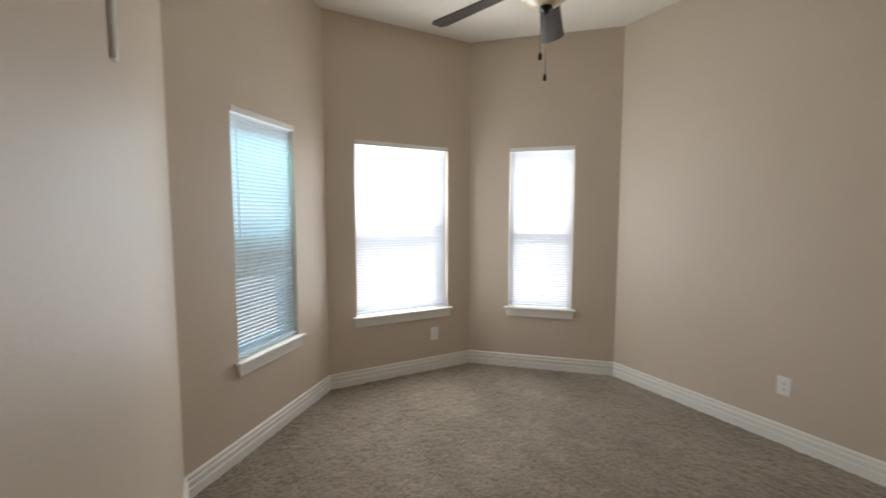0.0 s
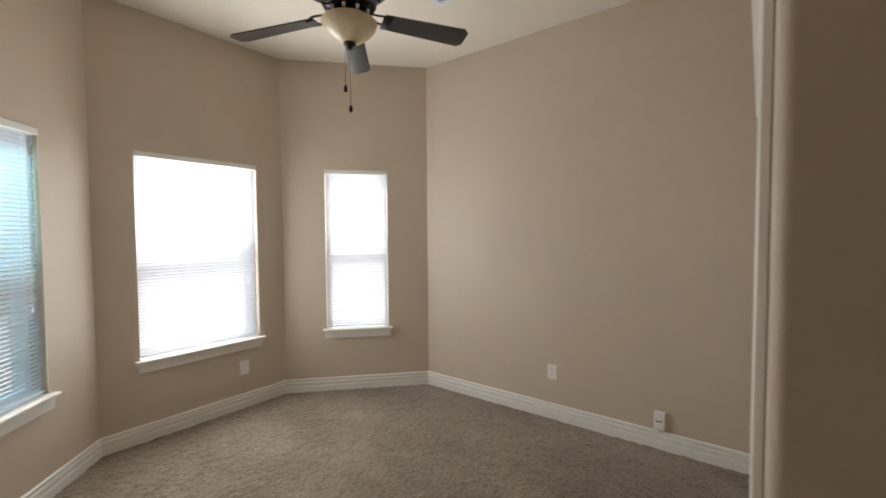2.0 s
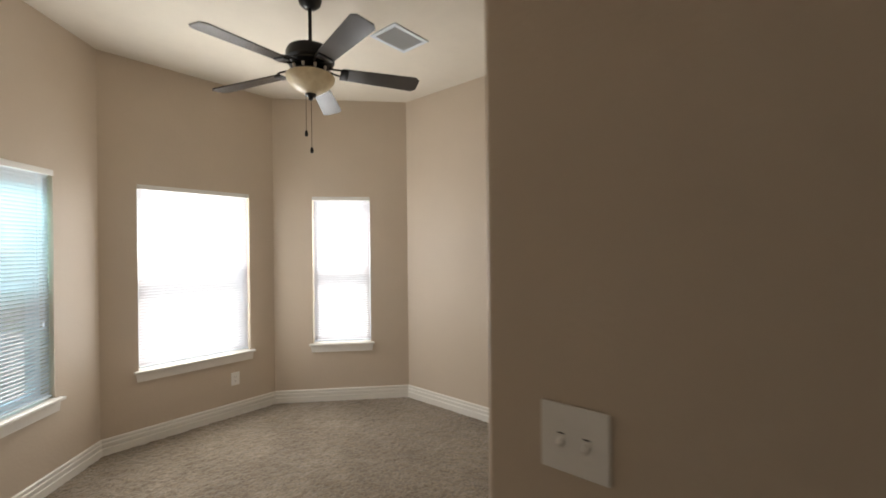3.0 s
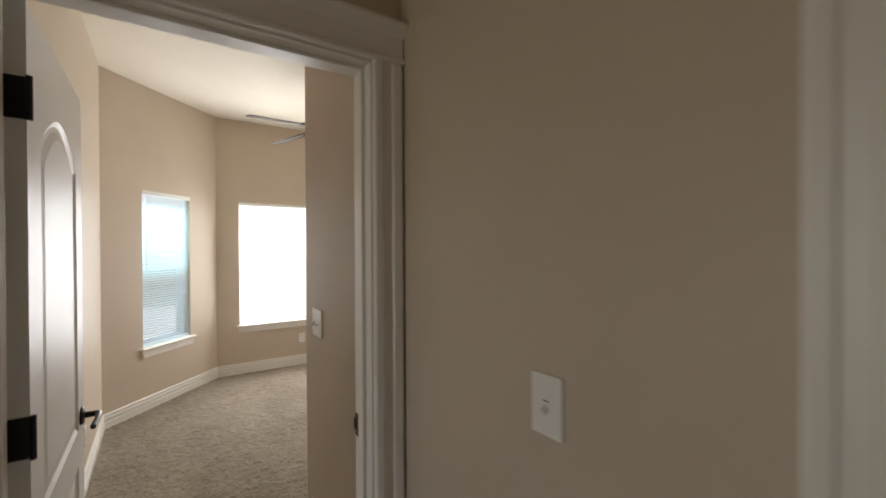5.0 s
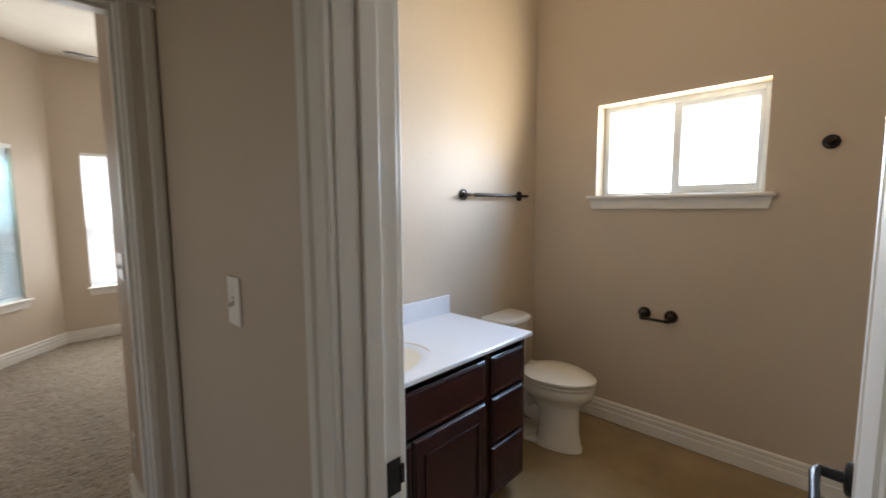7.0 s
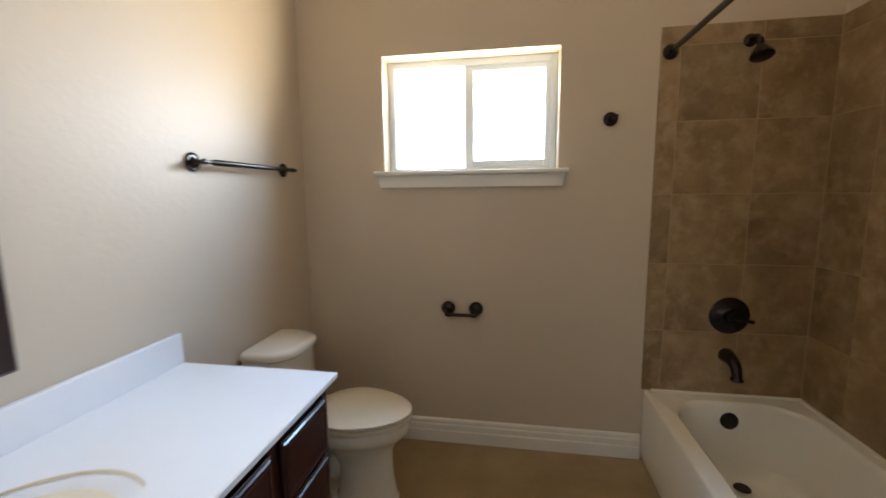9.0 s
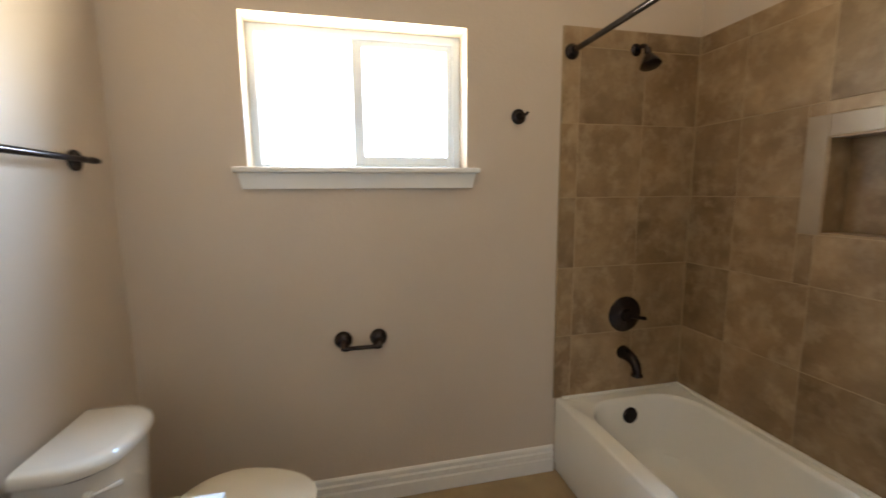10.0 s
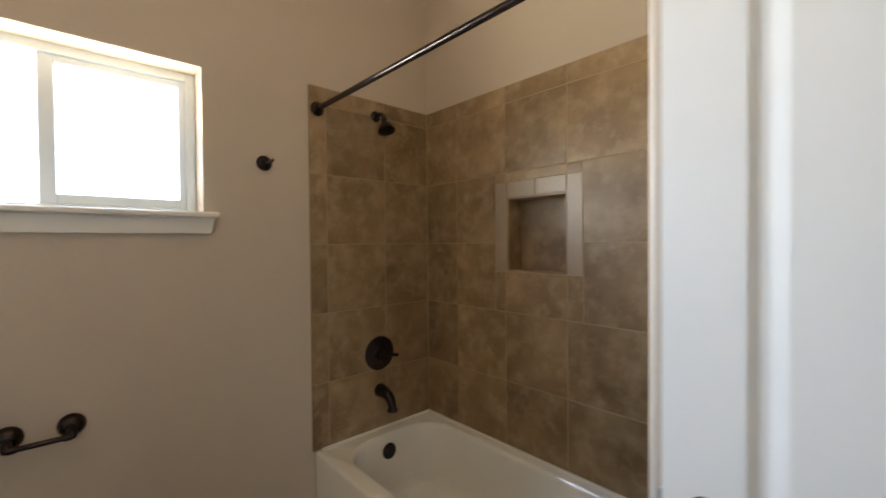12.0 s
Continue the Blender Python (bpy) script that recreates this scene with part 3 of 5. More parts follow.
# closet: casing, sliding doors, track, shell
closet = thing("door_frame_3", "white painted moulded frame round the closet opening", "door frame", kind="structure")
CM = upright((1, 0), (0, CLY, 0))
for lo, hi in (((CL[0], -0.112, 0), (CL[0] + 0.02, 0.002, 2.05)), ((CL[1] - 0.02, -0.112, 0), (CL[1], 0.002, 2.05)), ((CL[0], -0.112, 2.05), (CL[1], 0.002, 2.07))):
    part("jamb", box(bmesh.new(), lo, hi, 0.002, m=CM), TRIM, closet)
casing_leg(closet, CL[0] + 0.014, -1, 2.056, CM, 0.09, 0.0025, 1)
casing_leg(closet, CL[1] - 0.014, 1, 2.056, CM, 0.09, 0.0025, 1)
casing_head(closet, CL[0] - 0.076, CL[1] + 0.076, 2.056, CM, 0.0025, 1)
part("track", box(bmesh.new(), (CL[0] + 0.02, -0.095, 2.015), (CL[1] - 0.02, -0.02, 2.049), m=CM), SLOT, closet, "dark metal sliding door track")
st = box(bmesh.new(), (CL[1] - 0.022, -0.075, 0.985), (CL[1] - 0.019, -0.02, 0.997), m=CM)
box(st, (CL[1] - 0.030, -0.030, 0.982), (CL[1] - 0.019, -0.022, 1.0), m=CM)
part("catch", st, CHROME, closet, "small metal catch")
for x0, y0 in ((CL[0] + 0.022, -0.092), (1.235, -0.05)):
    w = 0.93
    door_leaf("sliding_door", "white moulded two-panel sliding closet door, closed", w, 2.008, upright((1, 0), (x0, CLY + y0, 0)),
              [(0.12, w - 0.12, 0.22, 0.80, 0), (0.12, w - 0.12, 0.92, 1.86, 0.10)], 1, lever=False)
tagged(part("wall_closet_back", boxes(((0.06, 0.166, 0), (2.29, 0.22, CEIL))), PAINT), kind="structure")


# ---- windows of the bedroom ----
def bedroom_window(name, p, q, span, tilt, label_blind, gap=0.0225):
    m = upright((q[0] - p[0], q[1] - p[1]), (*p, 0))      # y points outdoors
    u0, u1 = span
    z0, z1 = WZ
    w = thing(name, "white vinyl single-hung window with a wooden sill", "window", kind="structure")
    fr = bmesh.new()
    for lo, hi in (((u0, 0.085, z0), (u0 + 0.04, 0.15, z1)), ((u1 - 0.04, 0.085, z0), (u1, 0.15, z1)), ((u0 + 0.04, 0.085, z1 - 0.04), (u1 - 0.04, 0.15, z1)), ((u0 + 0.04, 0.085, z0), (u1 - 0.04, 0.15, z0 + 0.045))):
        box(fr, lo, hi, 0.003, m=m)
    part("window_frame", fr, VINYL, w)
    mid = (z0 + z1) / 2
    part("meeting_rail", box(bmesh.new(), (u0 + 0.04, 0.09, mid - 0.022), (u1 - 0.04, 0.135, mid + 0.022), 0.003, m=m), VINYL, w)
    for a, b, y in ((z0 + 0.045, mid - 0.022, 0.105), (mid + 0.022, z1 - 0.04, 0.12)):
        g = part("pane", box(bmesh.new(), (u0 + 0.04, y, a), (u1 - 0.04, y + 0.004, b), m=m), GLASS, w)
        g.visible_shadow = False
    part("insect_screen", box(bmesh.new(), (u0 + 0.04, 0.140, z0 + 0.045), (u1 - 0.04, 0.1405, mid), m=m), SCREEN, w, "grey insect screen")
    sill = box(bmesh.new(), (u0 - 0.035, -0.045, z0 - 0.022), (u1 + 0.035, 0.0, z0 + 0.0), 0.006, m=m)
    box(sill, (u0 + 0.001, -0.004, z0 - 0.018), (u1 - 0.001, 0.087, z0 + 0.0015), m=m)
    part("window_sill", sill, TRIM, w)
    part("apron", prism(bmesh.new(), [(u0 - 0.012, z0 - 0.088), (u1 + 0.012, z0 - 0.088), (u1 + 0.022, z0 - 0.0225), (u0 - 0.022, z0 - 0.0225)], -0.018, -0.0005, m), TRIM, w)
    # blind
    b = thing("window_blind", label_blind, "blind", "bedroom window blinds")
    head = box(bmesh.new(), (u0 + 0.004, 0.008, z1 - 0.032), (u1 - 0.004, 0.042, z1 - 0.002), 0.003, m=m)
    part("headrail", head, BLIND_RAIL, b)
    part("valance", box(bmesh.new(), (u0 + 0.002, -0.006, z1 - 0.036), (u1 - 0.002, 0.004, z1 + 0.004), 0.003, m=m), BLIND_RAIL, b)
    part("bottom_rail", box(bmesh.new(), (u0 + 0.008, 0.012, z0 + 0.012), (u1 - 0.008, 0.038, z0 + 0.026), 0.004, m=m), VINYL, b)
    c, s = math.cos(radians(tilt)), math.sin(radians(tilt))
    prof = []
    for y, h in ((-0.0125, 0), (-0.006, 0.0016), (0, 0.0022), (0.006, 0.0016), (0.0125, 0)):
        prof.append((y, h))
    prof = prof + [(y, h - 0.0008) for y, h in reversed(prof)]
    bm = bmesh.new()
    loft([[m @ Vector((u, 0.025 + y * c - h * s, y * s + h * c)) for y, h in prof] for u in (u0 + 0.010, u1 - 0.010)], bm)
    first = part("slat", bm, SLAT, b)
    n = int((z1 - 0.045 - z0 - 0.035) / gap)
    for i in range(n):
        o = first if i == 0 else first.copy()
        if i:
            scene.collection.objects.link(o)
        o.location.z = z0 + 0.04 + i * (z1 - z0 - 0.085) / (n - 1)
    for u in (u0 + 0.11, u1 - 0.11):
        for y in (0.0115, 0.0385):
            part("ladder_cord", tube([m @ Vector((u, y, z0 + 0.02)), m @ Vector((u, y, z1 - 0.03))], 0.0008, 5), VINYL, b)
    part("wand", tube([m @ Vector((u0 + 0.05, 0.004, z1 - 0.05)), m @ Vector((u0 + 0.05, 0.002, z1 - 0.75))], 0.004, 6), VINYL, b)
    tassel = tube([m @ Vector((u1 - 0.075, 0.006, z1 - 0.05)), m @ Vector((u1 - 0.075, 0.004, z0 + 0.50))], 0.0012, 5)
    lathe([(0, 0), (0.006, 0.004), (0.004, 0.025), (0, 0.028)], 8, m @ Matrix.Translation((u1 - 0.075, 0.004, z0 + 0.475)), tassel)
    part("pull_cord", tassel, VINYL, b)


bedroom_window("window_1", P_B, P_C, W1, -60, "white vinyl venetian blind with half-open slats over a sill", 0.0232)
bedroom_window("window_2", P_C, P_D, W2, -66, "white vinyl venetian blind glowing with daylight, wide")
bedroom_window("window_3", P_D, P_E, W3, -66, "white vinyl venetian blind glowing with daylight, narrow")

# ---- ceiling fan ----
FX, FY = 0.65, 2.62
fan = thing("ceiling_fan", "black five-blade ceiling fan with cream glass bowl light", "ceiling fan", at=Matrix.Translation((FX, FY, CEIL)))


def fan_part(name, bm, mat, parent=None, label="", smooth=True):
    ob = part(name, bm, mat, None, label, smooth)
    ob.parent = parent or fan
    return ob


fan_part("canopy", lathe([(0, 0), (0.068, 0), (0.070, -0.012), (0.062, -0.038), (0.040, -0.058), (0.018, -0.066), (0, -0.066)]), BLACK)
fan_part("downrod", lathe([(0.011, -0.06), (0.011, -0.30)], 16), BLACK)
fan_part("motor", lathe([(0, -0.285), (0.022, -0.285), (0.026, -0.300), (0.095, -0.304), (0.130, -0.316), (0.142, -0.340), (0.142, -0.382), (0.128, -0.394), (0.130, -0.404), (0.102, -0.424), (0.072, -0.436), (0.062, -0.456), (0, -0.456)], 40), BLACK)
fan_part("light_fitter", lathe([(0, -0.454), (0.075, -0.454), (0.122, -0.462), (0.126, -0.470), (0, -0.470)], 36), BLACK)
bowl = fan_part("light_bowl", lathe([(0.130, -0.466), (0.144, -0.476), (0.138, -0.500), (0.112, -0.533), (0.070, -0.563), (0.032, -0.580), (0, -0.583)], 40), BOWL, label="cream alabaster glass bowl")
fan_part("finial", lathe([(0, -0.577), (0.032, -0.579), (0.034, -0.588), (0.016, -0.598), (0.012, -0.606), (0.015, -0.612), (0, -0.620)], 20), BLACK, bowl)
for i in range(10):
    a = 2 * math.pi * i / 10
    m = Matrix.Translation((0.108 * math.cos(a), 0.108 * math.sin(a), -0.441))
    fan_part("motor_screw", lathe([(0, -0.012), (0.008, -0.01), (0.010, 0.012), (0, 0.014)], 8, m), CHROME)
lean = Matrix.Translation((0, 0, -0.44)) @ Matrix.Rotation(radians(-3.2), 4, Vector((0.98, 0.19, 0))) @ Matrix.Translation((0, 0, 0.44))   # the blades hang a little out of level
for i in range(5):
    turn = lean @ Matrix.Rotation(radians(44 + 72 * i), 4, "Z")
    pitch = Matrix.Translation((0, 0, -0.440)) @ Matrix.Rotation(radians(1.8), 4, "Y") @ Matrix.Rotation(radians(-12), 4, "X")
    iron = bmesh.new()
    for sgn in (-1, 1):
        tube([turn @ Vector((0.10, sgn * 0.018, -0.418)), turn @ Vector((0.14, sgn * 0.030, -0.430)), turn @ Vector((0.175, sgn * 0.040, -0.434)), turn @ Vector((0.205, sgn * 0.030, -0.434)), turn @ Vector((0.23, sgn * 0.008, -0.434))], 0.006, 8, iron)
    box(iron, (0.175, -0.045, -0.004), (0.225, 0.045, 0.002), 0.002, m=turn @ pitch)
    fan_part("blade_iron", iron, BLACK)
    out = []
    for x, y in ((0.185, 0.052), (0.648, 0.070), (0.676, 0.046), (0.676, -0.046), (0.648, -0.070), (0.185, -0.052)):
        out.append((x, y))
    bl = bmesh.new()
    loft([[turn @ pitch @ Vector((x, y, z)) for x, y in out] for z in (0.002, 0.009)], bl)
    fan_part("blade", bl, BLADE, smooth=False)
for (dx, dy), z in (((-0.035, -0.005), -0.803), ((0.010, 0.010), -0.893)):
    ch = tube([(dx, dy, -0.43), (dx, dy, z)], 0.0012, 5)
    chain = fan_part("pull_chain", ch, BRONZE)
    fan_part("pull_knob", lathe([(0, 0), (0.006, -0.004), (0.010, -0.020), (0.009, -0.036), (0, -0.040)], 12, Matrix.Translation((dx, dy, z))), BLACK, chain)

# ceiling vent
vent = thing("ceiling_vent", "white metal ceiling register with thin louvres", "vent")
vx, vy = (1.17, 1.505), (2.43, 2.69)
part("frame", boxes(((vx[0], vy[0], CEIL - 0.008), (vx[1], vy[0] + 0.03, CEIL)), ((vx[0], vy[1] - 0.03, CEIL - 0.008), (vx[1], vy[1], CEIL)),
     ((vx[0], vy[0] + 0.03, CEIL - 0.008), (vx[0] + 0.03, vy[1] - 0.03, CEIL)), ((vx[1] - 0.03, vy[0] + 0.03, CEIL - 0.008), (vx[1], vy[1] - 0.03, CEIL)), bevel=0.002), VINYL, vent)
# near-black sheet in place of a duct; the gaps' shade is its colour
part("backing", boxes(((vx[0] + 0.03, vy[0] + 0.03, CEIL - 0.001), (vx[1] - 0.03, vy[1] - 0.03, CEIL + 0.002))), SLOT, vent)
for i in range(11):
    y = vy[0] + 0.040 + i * (vy[1] - vy[0] - 0.080) / 10
    part("slat", box(bmesh.new(), (vx[0] + 0.03, -0.006, -0.0008), (vx[1] - 0.03, 0.006, 0.0008), m=Matrix.Translation((0, y, CEIL - 0.006)) @ pose(0, 0, 0, -42)), VINYL, vent)


# ---- plates on the walls ----
def plate(name, label, category, m, gangs=1, kind="switch"):
    """Cover plate; local x along the wall, y out of the wall, z up, origin at its middle."""
    w = 0.076 + 0.048 * (gangs - 1)
    t = thing(name, label, category)
    t.matrix_world = m
    part("cover", box(bmesh.new(), (-w / 2, 0.0, -0.060), (w / 2, 0.006, 0.060), 0.0025), PLATE, t)
    for g in range(gangs):
        x = (g - (gangs - 1) / 2) * 0.046
        if kind == "switch":
            part("bezel", box(bmesh.new(), (x - 0.0065, 0.0055, -0.014), (x + 0.0065, 0.0066, 0.014)), PLATE, t)
            part("slot", box(bmesh.new(), (x - 0.0055, 0.0060, 0.0075), (x + 0.0055, 0.0069, 0.0100)), SLOT, t)
            part("toggle", box(bmesh.new(), (x - 0.0048, 0.004, -0.005), (x + 0.0048, 0.021, 0.005), 0.0015, m=Matrix.Rotation(radians(-28), 4, "X")), PLATE, t)
        else:
            for z in (-0.02, 0.02):
                s = part("socket", lathe([(0, 0.0075), (0.0155, 0.0075), (0.0165, 0.005)], 20, Matrix.Translation((x, 0, z)) @ pose(0, 0, 0, -90)), PLATE, t)
                part("slots", boxes(((x - 0.0075, 0.0072, z - 0.004), (x - 0.0055, 0.0082, z + 0.005)), ((x + 0.0055, 0.0072, z - 0.003), (x + 0.0075, 0.0082, z + 0.004)), ((x - 0.002, 0.0072, z - 0.011), (x + 0.002, 0.0082, z - 0.007))), SLOT, s)
        for z in ((-0.03, 0.03) if kind == "switch" else (0,)):
            part("screw", lathe([(0, 0.0072), (0.003, 0.007), (0.0032, 0.005)], 8, Matrix.Translation((x, 0, z)) @ pose(0, 0, 0, -90)), PLATE, t)
    return t


plate("light_switch", "white double toggle switch plate on the tan wall", "switch", upright((0, 1), (SWX, 0.697, 1.21)), 2)
plate("light_switch", "white single toggle switch plate on the tan hall wall", "switch", upright((0, 1), (0, -0.577, 1.238)), 1)
oc = along(P_C, P_D, 0.981)
plate("wall_outlet", "white duplex outlet below the wide window", "outlet", upright((-1, 0), (*oc, 0.357)), 1, "outlet")
plate("wall_outlet", "white duplex outlet on the long tan wall", "outlet", upright((0, 1), (RIGHT, 2.188, 0.386)), 1, "outlet")
plate("wall_outlet", "white duplex outlet beside the bedroom doorway", "outlet", upright((0, 1), (SWX, 0.74, 0.335)), 1, "outlet")
plate("wall_outlet", "white duplex outlet on the wall past the open door", "outlet", upright((0, -1), (LEFT, 2.37, 0.34)), 1, "outlet")
plug = thing("plug_in_device", "white plug-in box with dark print low on the wall", "plug-in device")
plug.matrix_world = upright((0, 1), (RIGHT, 1.42, 0.212))
part("cover", box(bmesh.new(), (-0.036, 0, -0.062), (0.036, 0.006, 0.062), 0.0025), PLATE, plug)
part("housing", box(bmesh.new(), (-0.034, 0.006, -0.060), (0.034, 0.032, 0.060), 0.006), PLATE, plug)
part("print", boxes(((-0.018, 0.032, -0.003), (-0.004, 0.0328, 0.006)), ((0.0, 0.032, -0.006), (0.020, 0.0328, 0.002))), SLOT, plug, "dark printed marks")
part("cord", tube([(0.004, 0.018, -0.06), (0.006, 0.022, -0.075), (-0.01, 0.024, -0.082), (-0.022, 0.022, -0.078)], 0.002, 6), GREY, plug)
br = thing("wall_bracket", "small white upright plastic strip on the wall", "bracket")
br.matrix_world = upright((0, -1), (LEFT, 2.22, 1.90))
part("strip", box(bmesh.new(), (-0.014, 0, -0.085), (0.014, 0.012, 0.085), 0.004), PLATE, br)


# ---- bathroom window ----
bw = thing("window_4", "white vinyl sliding bathroom window with frosted panes", "window", kind="structure")
fx0, fx1 = 2.495, 2.56
fb = boxes(((fx0, BWY[0], BWZ[0]), (fx1, BWY[0] + 0.035, BWZ[1])), ((fx0, BWY[1] - 0.035, BWZ[0]), (fx1, BWY[1], BWZ[1])),
           ((fx0, BWY[0] + 0.035, BWZ[1] - 0.035), (fx1, BWY[1] - 0.035, BWZ[1])), ((fx0, BWY[0] + 0.035, BWZ[0]), (fx1, BWY[1] - 0.035, BWZ[0] + 0.02)), bevel=0.004)
part("window_frame", fb, VINYL, bw)
my = -0.868
sash = boxes(((fx0 + 0.012, my - 0.025, BWZ[0] + 0.02), (fx0 + 0.045, my + 0.022, BWZ[1] - 0.035)), ((fx0 + 0.012, BWY[0] + 0.035, BWZ[0] + 0.02), (fx0 + 0.04, BWY[0] + 0.06, BWZ[1] - 0.035)),
             ((fx0 + 0.012, BWY[0] + 0.06, BWZ[1] - 0.062), (fx0 + 0.04, my - 0.025, BWZ[1] - 0.035)), ((fx0 + 0.012, BWY[0] + 0.06, BWZ[0] + 0.02), (fx0 + 0.04, my - 0.025, BWZ[0] + 0.058)), bevel=0.003)
part("sash", sash, VINYL, bw)
for y0, y1, x in ((BWY[0] + 0.055, my - 0.02, fx0 + 0.024), (my + 0.02, BWY[1] - 0.033, fx0 + 0.046)):
    g = part("pane", boxes(((x, y0, BWZ[0] + 0.018), (x + 0.004, y1, BWZ[1] - 0.033))), FROSTED, bw)
    g.visible_shadow = False
si = boxes(((BE - 0.05, BWY[0] - 0.05, BWZ[0] - 0.022), (BE, BWY[1] + 0.05, BWZ[0])), bevel=0.006)
box(si, (BE - 0.004, BWY[0] + 0.001, BWZ[0] - 0.018), (fx0 + 0.004, BWY[1] - 0.001, BWZ[0] + 0.0015))
part("window_sill", si, TRIM, bw)
part("apron", prism(bmesh.new(), [(BWY[0] - 0.022, 1.449), (BWY[1] + 0.022, 1.449), (BWY[1] + 0.036, 1.5125), (BWY[0] - 0.036, 1.5125)], 0.0005, 0.02, Matrix(((0, -1, 0, BE), (1, 0, 0, 0), (0, 0, 1, 0), (0, 0, 0, 1)))), TRIM, bw)

# ---- vanity ----
VX0, VX1, VF = 0.135, 1.385, -0.515
van = thing("vanity_cabinet", "dark cherry-stained wooden vanity cabinet under a white top", "cabinet")
part("body", boxes(((VX0, VF + 0.02, 0.09), (VX1, BN - 0.004, 0.8185)), ((VX0, VF + 0.08, 0.0), (VX1, BN - 0.004, 0.09))), CHERRY, van)
part("face_frame", boxes(((VX0, VF, 0.09), (VX0 + 0.04, VF + 0.02, 0.8185)), ((VX1 - 0.035, VF, 0.09), (VX1, VF + 0.02, 0.8185)), ((1.05, VF, 0.09), (1.10, VF + 0.02, 0.8185)),
     ((VX0 + 0.04, VF, 0.797), (VX1 - 0.035, VF + 0.02, 0.8185)), ((VX0 + 0.04, VF, 0.09), (VX1 - 0.035, VF + 0.02, 0.125))), CHERRY, van)


def front(name, x0, x1, z0, z1, panel=False):
    """Overlay front with a bevelled finger pull along its upper edge."""
    bm = bmesh.new()
    y = VF - 0.0005
    box(bm, (x0, y - 0.012, z0), (x1, y, z1), 0.003, segs=1)
    i, j = 0.024, 0.010
    rings = [[(x0 + d, y - o, z0 + d), (x1 - d, y - o, z0 + d), (x1 - d, y - o, z1 - d), (x0 + d, y - o, z1 - d)] for d, o in ((0.006, 0.0115), (0.010, 0.0175), (0.019, 0.0195), (i, 0.0165), (i + j, 0.0175))]
    loft(rings, bm)
    ob = part(name, bm, CHERRY, van)
    if panel:
        i = 0.055
        for lo, hi in (((x0 + i, z0 + i), (x0 + i + 0.008, z1 - i - 0.02)), ((x1 - i - 0.008, z0 + i), (x1 - i, z1 - i - 0.02)), ((x0 + i, z0 + i), (x1 - i, z0 + i + 0.008)), ((x0 + i, z1 - i - 0.028), (x1 - i, z1 - i - 0.02))):
            part("bead", boxes(((lo[0], y - 0.024, lo[1]), (hi[0], y - 0.018, hi[1])), bevel=0.002), CHERRY, ob)
    return ob


for z0, z1 in ((0.600, 0.782), (0.362, 0.588), (0.115, 0.350)):
    front("drawer_front", 1.098, 1.352, z0, z1)
front("false_front", 0.17, 1.052, 0.600, 0.782)
front("door", 0.17, 0.608, 0.115, 0.588, True)
front("door", 0.614, 1.052, 0.115, 0.588, True)

top = thing("countertop", "white cultured marble vanity top with a moulded bone basin", "countertop")
TX0, TX1, TY0, TY1, TZ = 0.122, 1.412, -0.545, BN - 0.003, 0.838
BC, BR = (0.615, -0.285), (0.222, 0.180)


def oval(rx, ry, z, n=48, c=BC):
    return [(c[0] + rx * math.cos(2 * math.pi * i / n), c[1] + ry * math.sin(2 * math.pi * i / n), z) for i in range(n)]


def rect_ring(x0, x1, y0, y1, z, n=48, c=BC):
    pts = []
    for i in range(n):
        a = 2 * math.pi * i / n
        dx, dy = math.cos(a), math.sin(a)
        k = min(((x1 - c[0]) if dx > 0 else (x0 - c[0])) / dx if abs(dx) > 1e-9 else 1e9, ((y1 - c[1]) if dy > 0 else (y0 - c[1])) / dy if abs(dy) > 1e-9 else 1e9)
        pts.append([c[0] + dx * k, c[1] + dy * k, z])
    for cx, cy in ((x0, y0), (x0, y1), (x1, y0), (x1, y1)):
        j = min(range(n), key=lambda i: (pts[i][0] - cx) ** 2 + (pts[i][1] - cy) ** 2)
        pts[j] = [cx, cy, z]
    return pts


slab = bmesh.new()
loft([rect_ring(TX0, TX1, TY0, TY1, 0.8195), rect_ring(TX0, TX1, TY0, TY1, TZ - 0.004), rect_ring(TX0, TX1 - 0.004, TY0 + 0.004, TY1, TZ), oval(BR[0] + 0.030, BR[1] + 0.030, TZ)], slab, caps=False)
part("slab", slab, COUNTER, top)
rim = bmesh.new()
loft([oval(BR[0] + 0.030, BR[1] + 0.030, TZ), oval(BR[0] + 0.020, BR[1] + 0.020, TZ - 0.0006), oval(BR[0] + 0.006, BR[1] + 0.006, TZ - 0.002), oval(BR[0] - 0.008, BR[1] - 0.008, TZ - 0.005)], rim, caps=False)
part("basin_rim", rim, COUNTER, top, smooth=True)
stain = bmesh.new()
arcs = []
for k in range(41):
    a, half = radians(-28 + 200 * k / 40), 0.0065 * math.sin(math.pi * k / 40) ** 0.5
    arcs.append([stain.verts.new((BC[0] + (BR[0] + 0.037 + d) * math.cos(a), BC[1] + (BR[1] + 0.037 + d) * math.sin(a), TZ + 0.0014)) for d in (-half - 0.0002, half + 0.0002)])
for p, q in zip(arcs, arcs[1:]):
    stain.faces.new((p[0], p[1], q[1], q[0]))
part("stain_ring", stain, STAIN, top, "yellowed arc round the back of the basin")
bs = bmesh.new()
loft([oval(BR[0] - 0.007, BR[1] - 0.007, TZ - 0.0046), oval(BR[0] - 0.020, BR[1] - 0.017, TZ - 0.022), oval(BR[0] - 0.05, BR[1] - 0.04, TZ - 0.08), oval(BR[0] - 0.10, BR[1] - 0.08, TZ - 0.12), oval(0.03, 0.025, TZ - 0.135)], bs)
part("basin", bs, BASIN, top, "bone coloured oval basin", smooth=True)
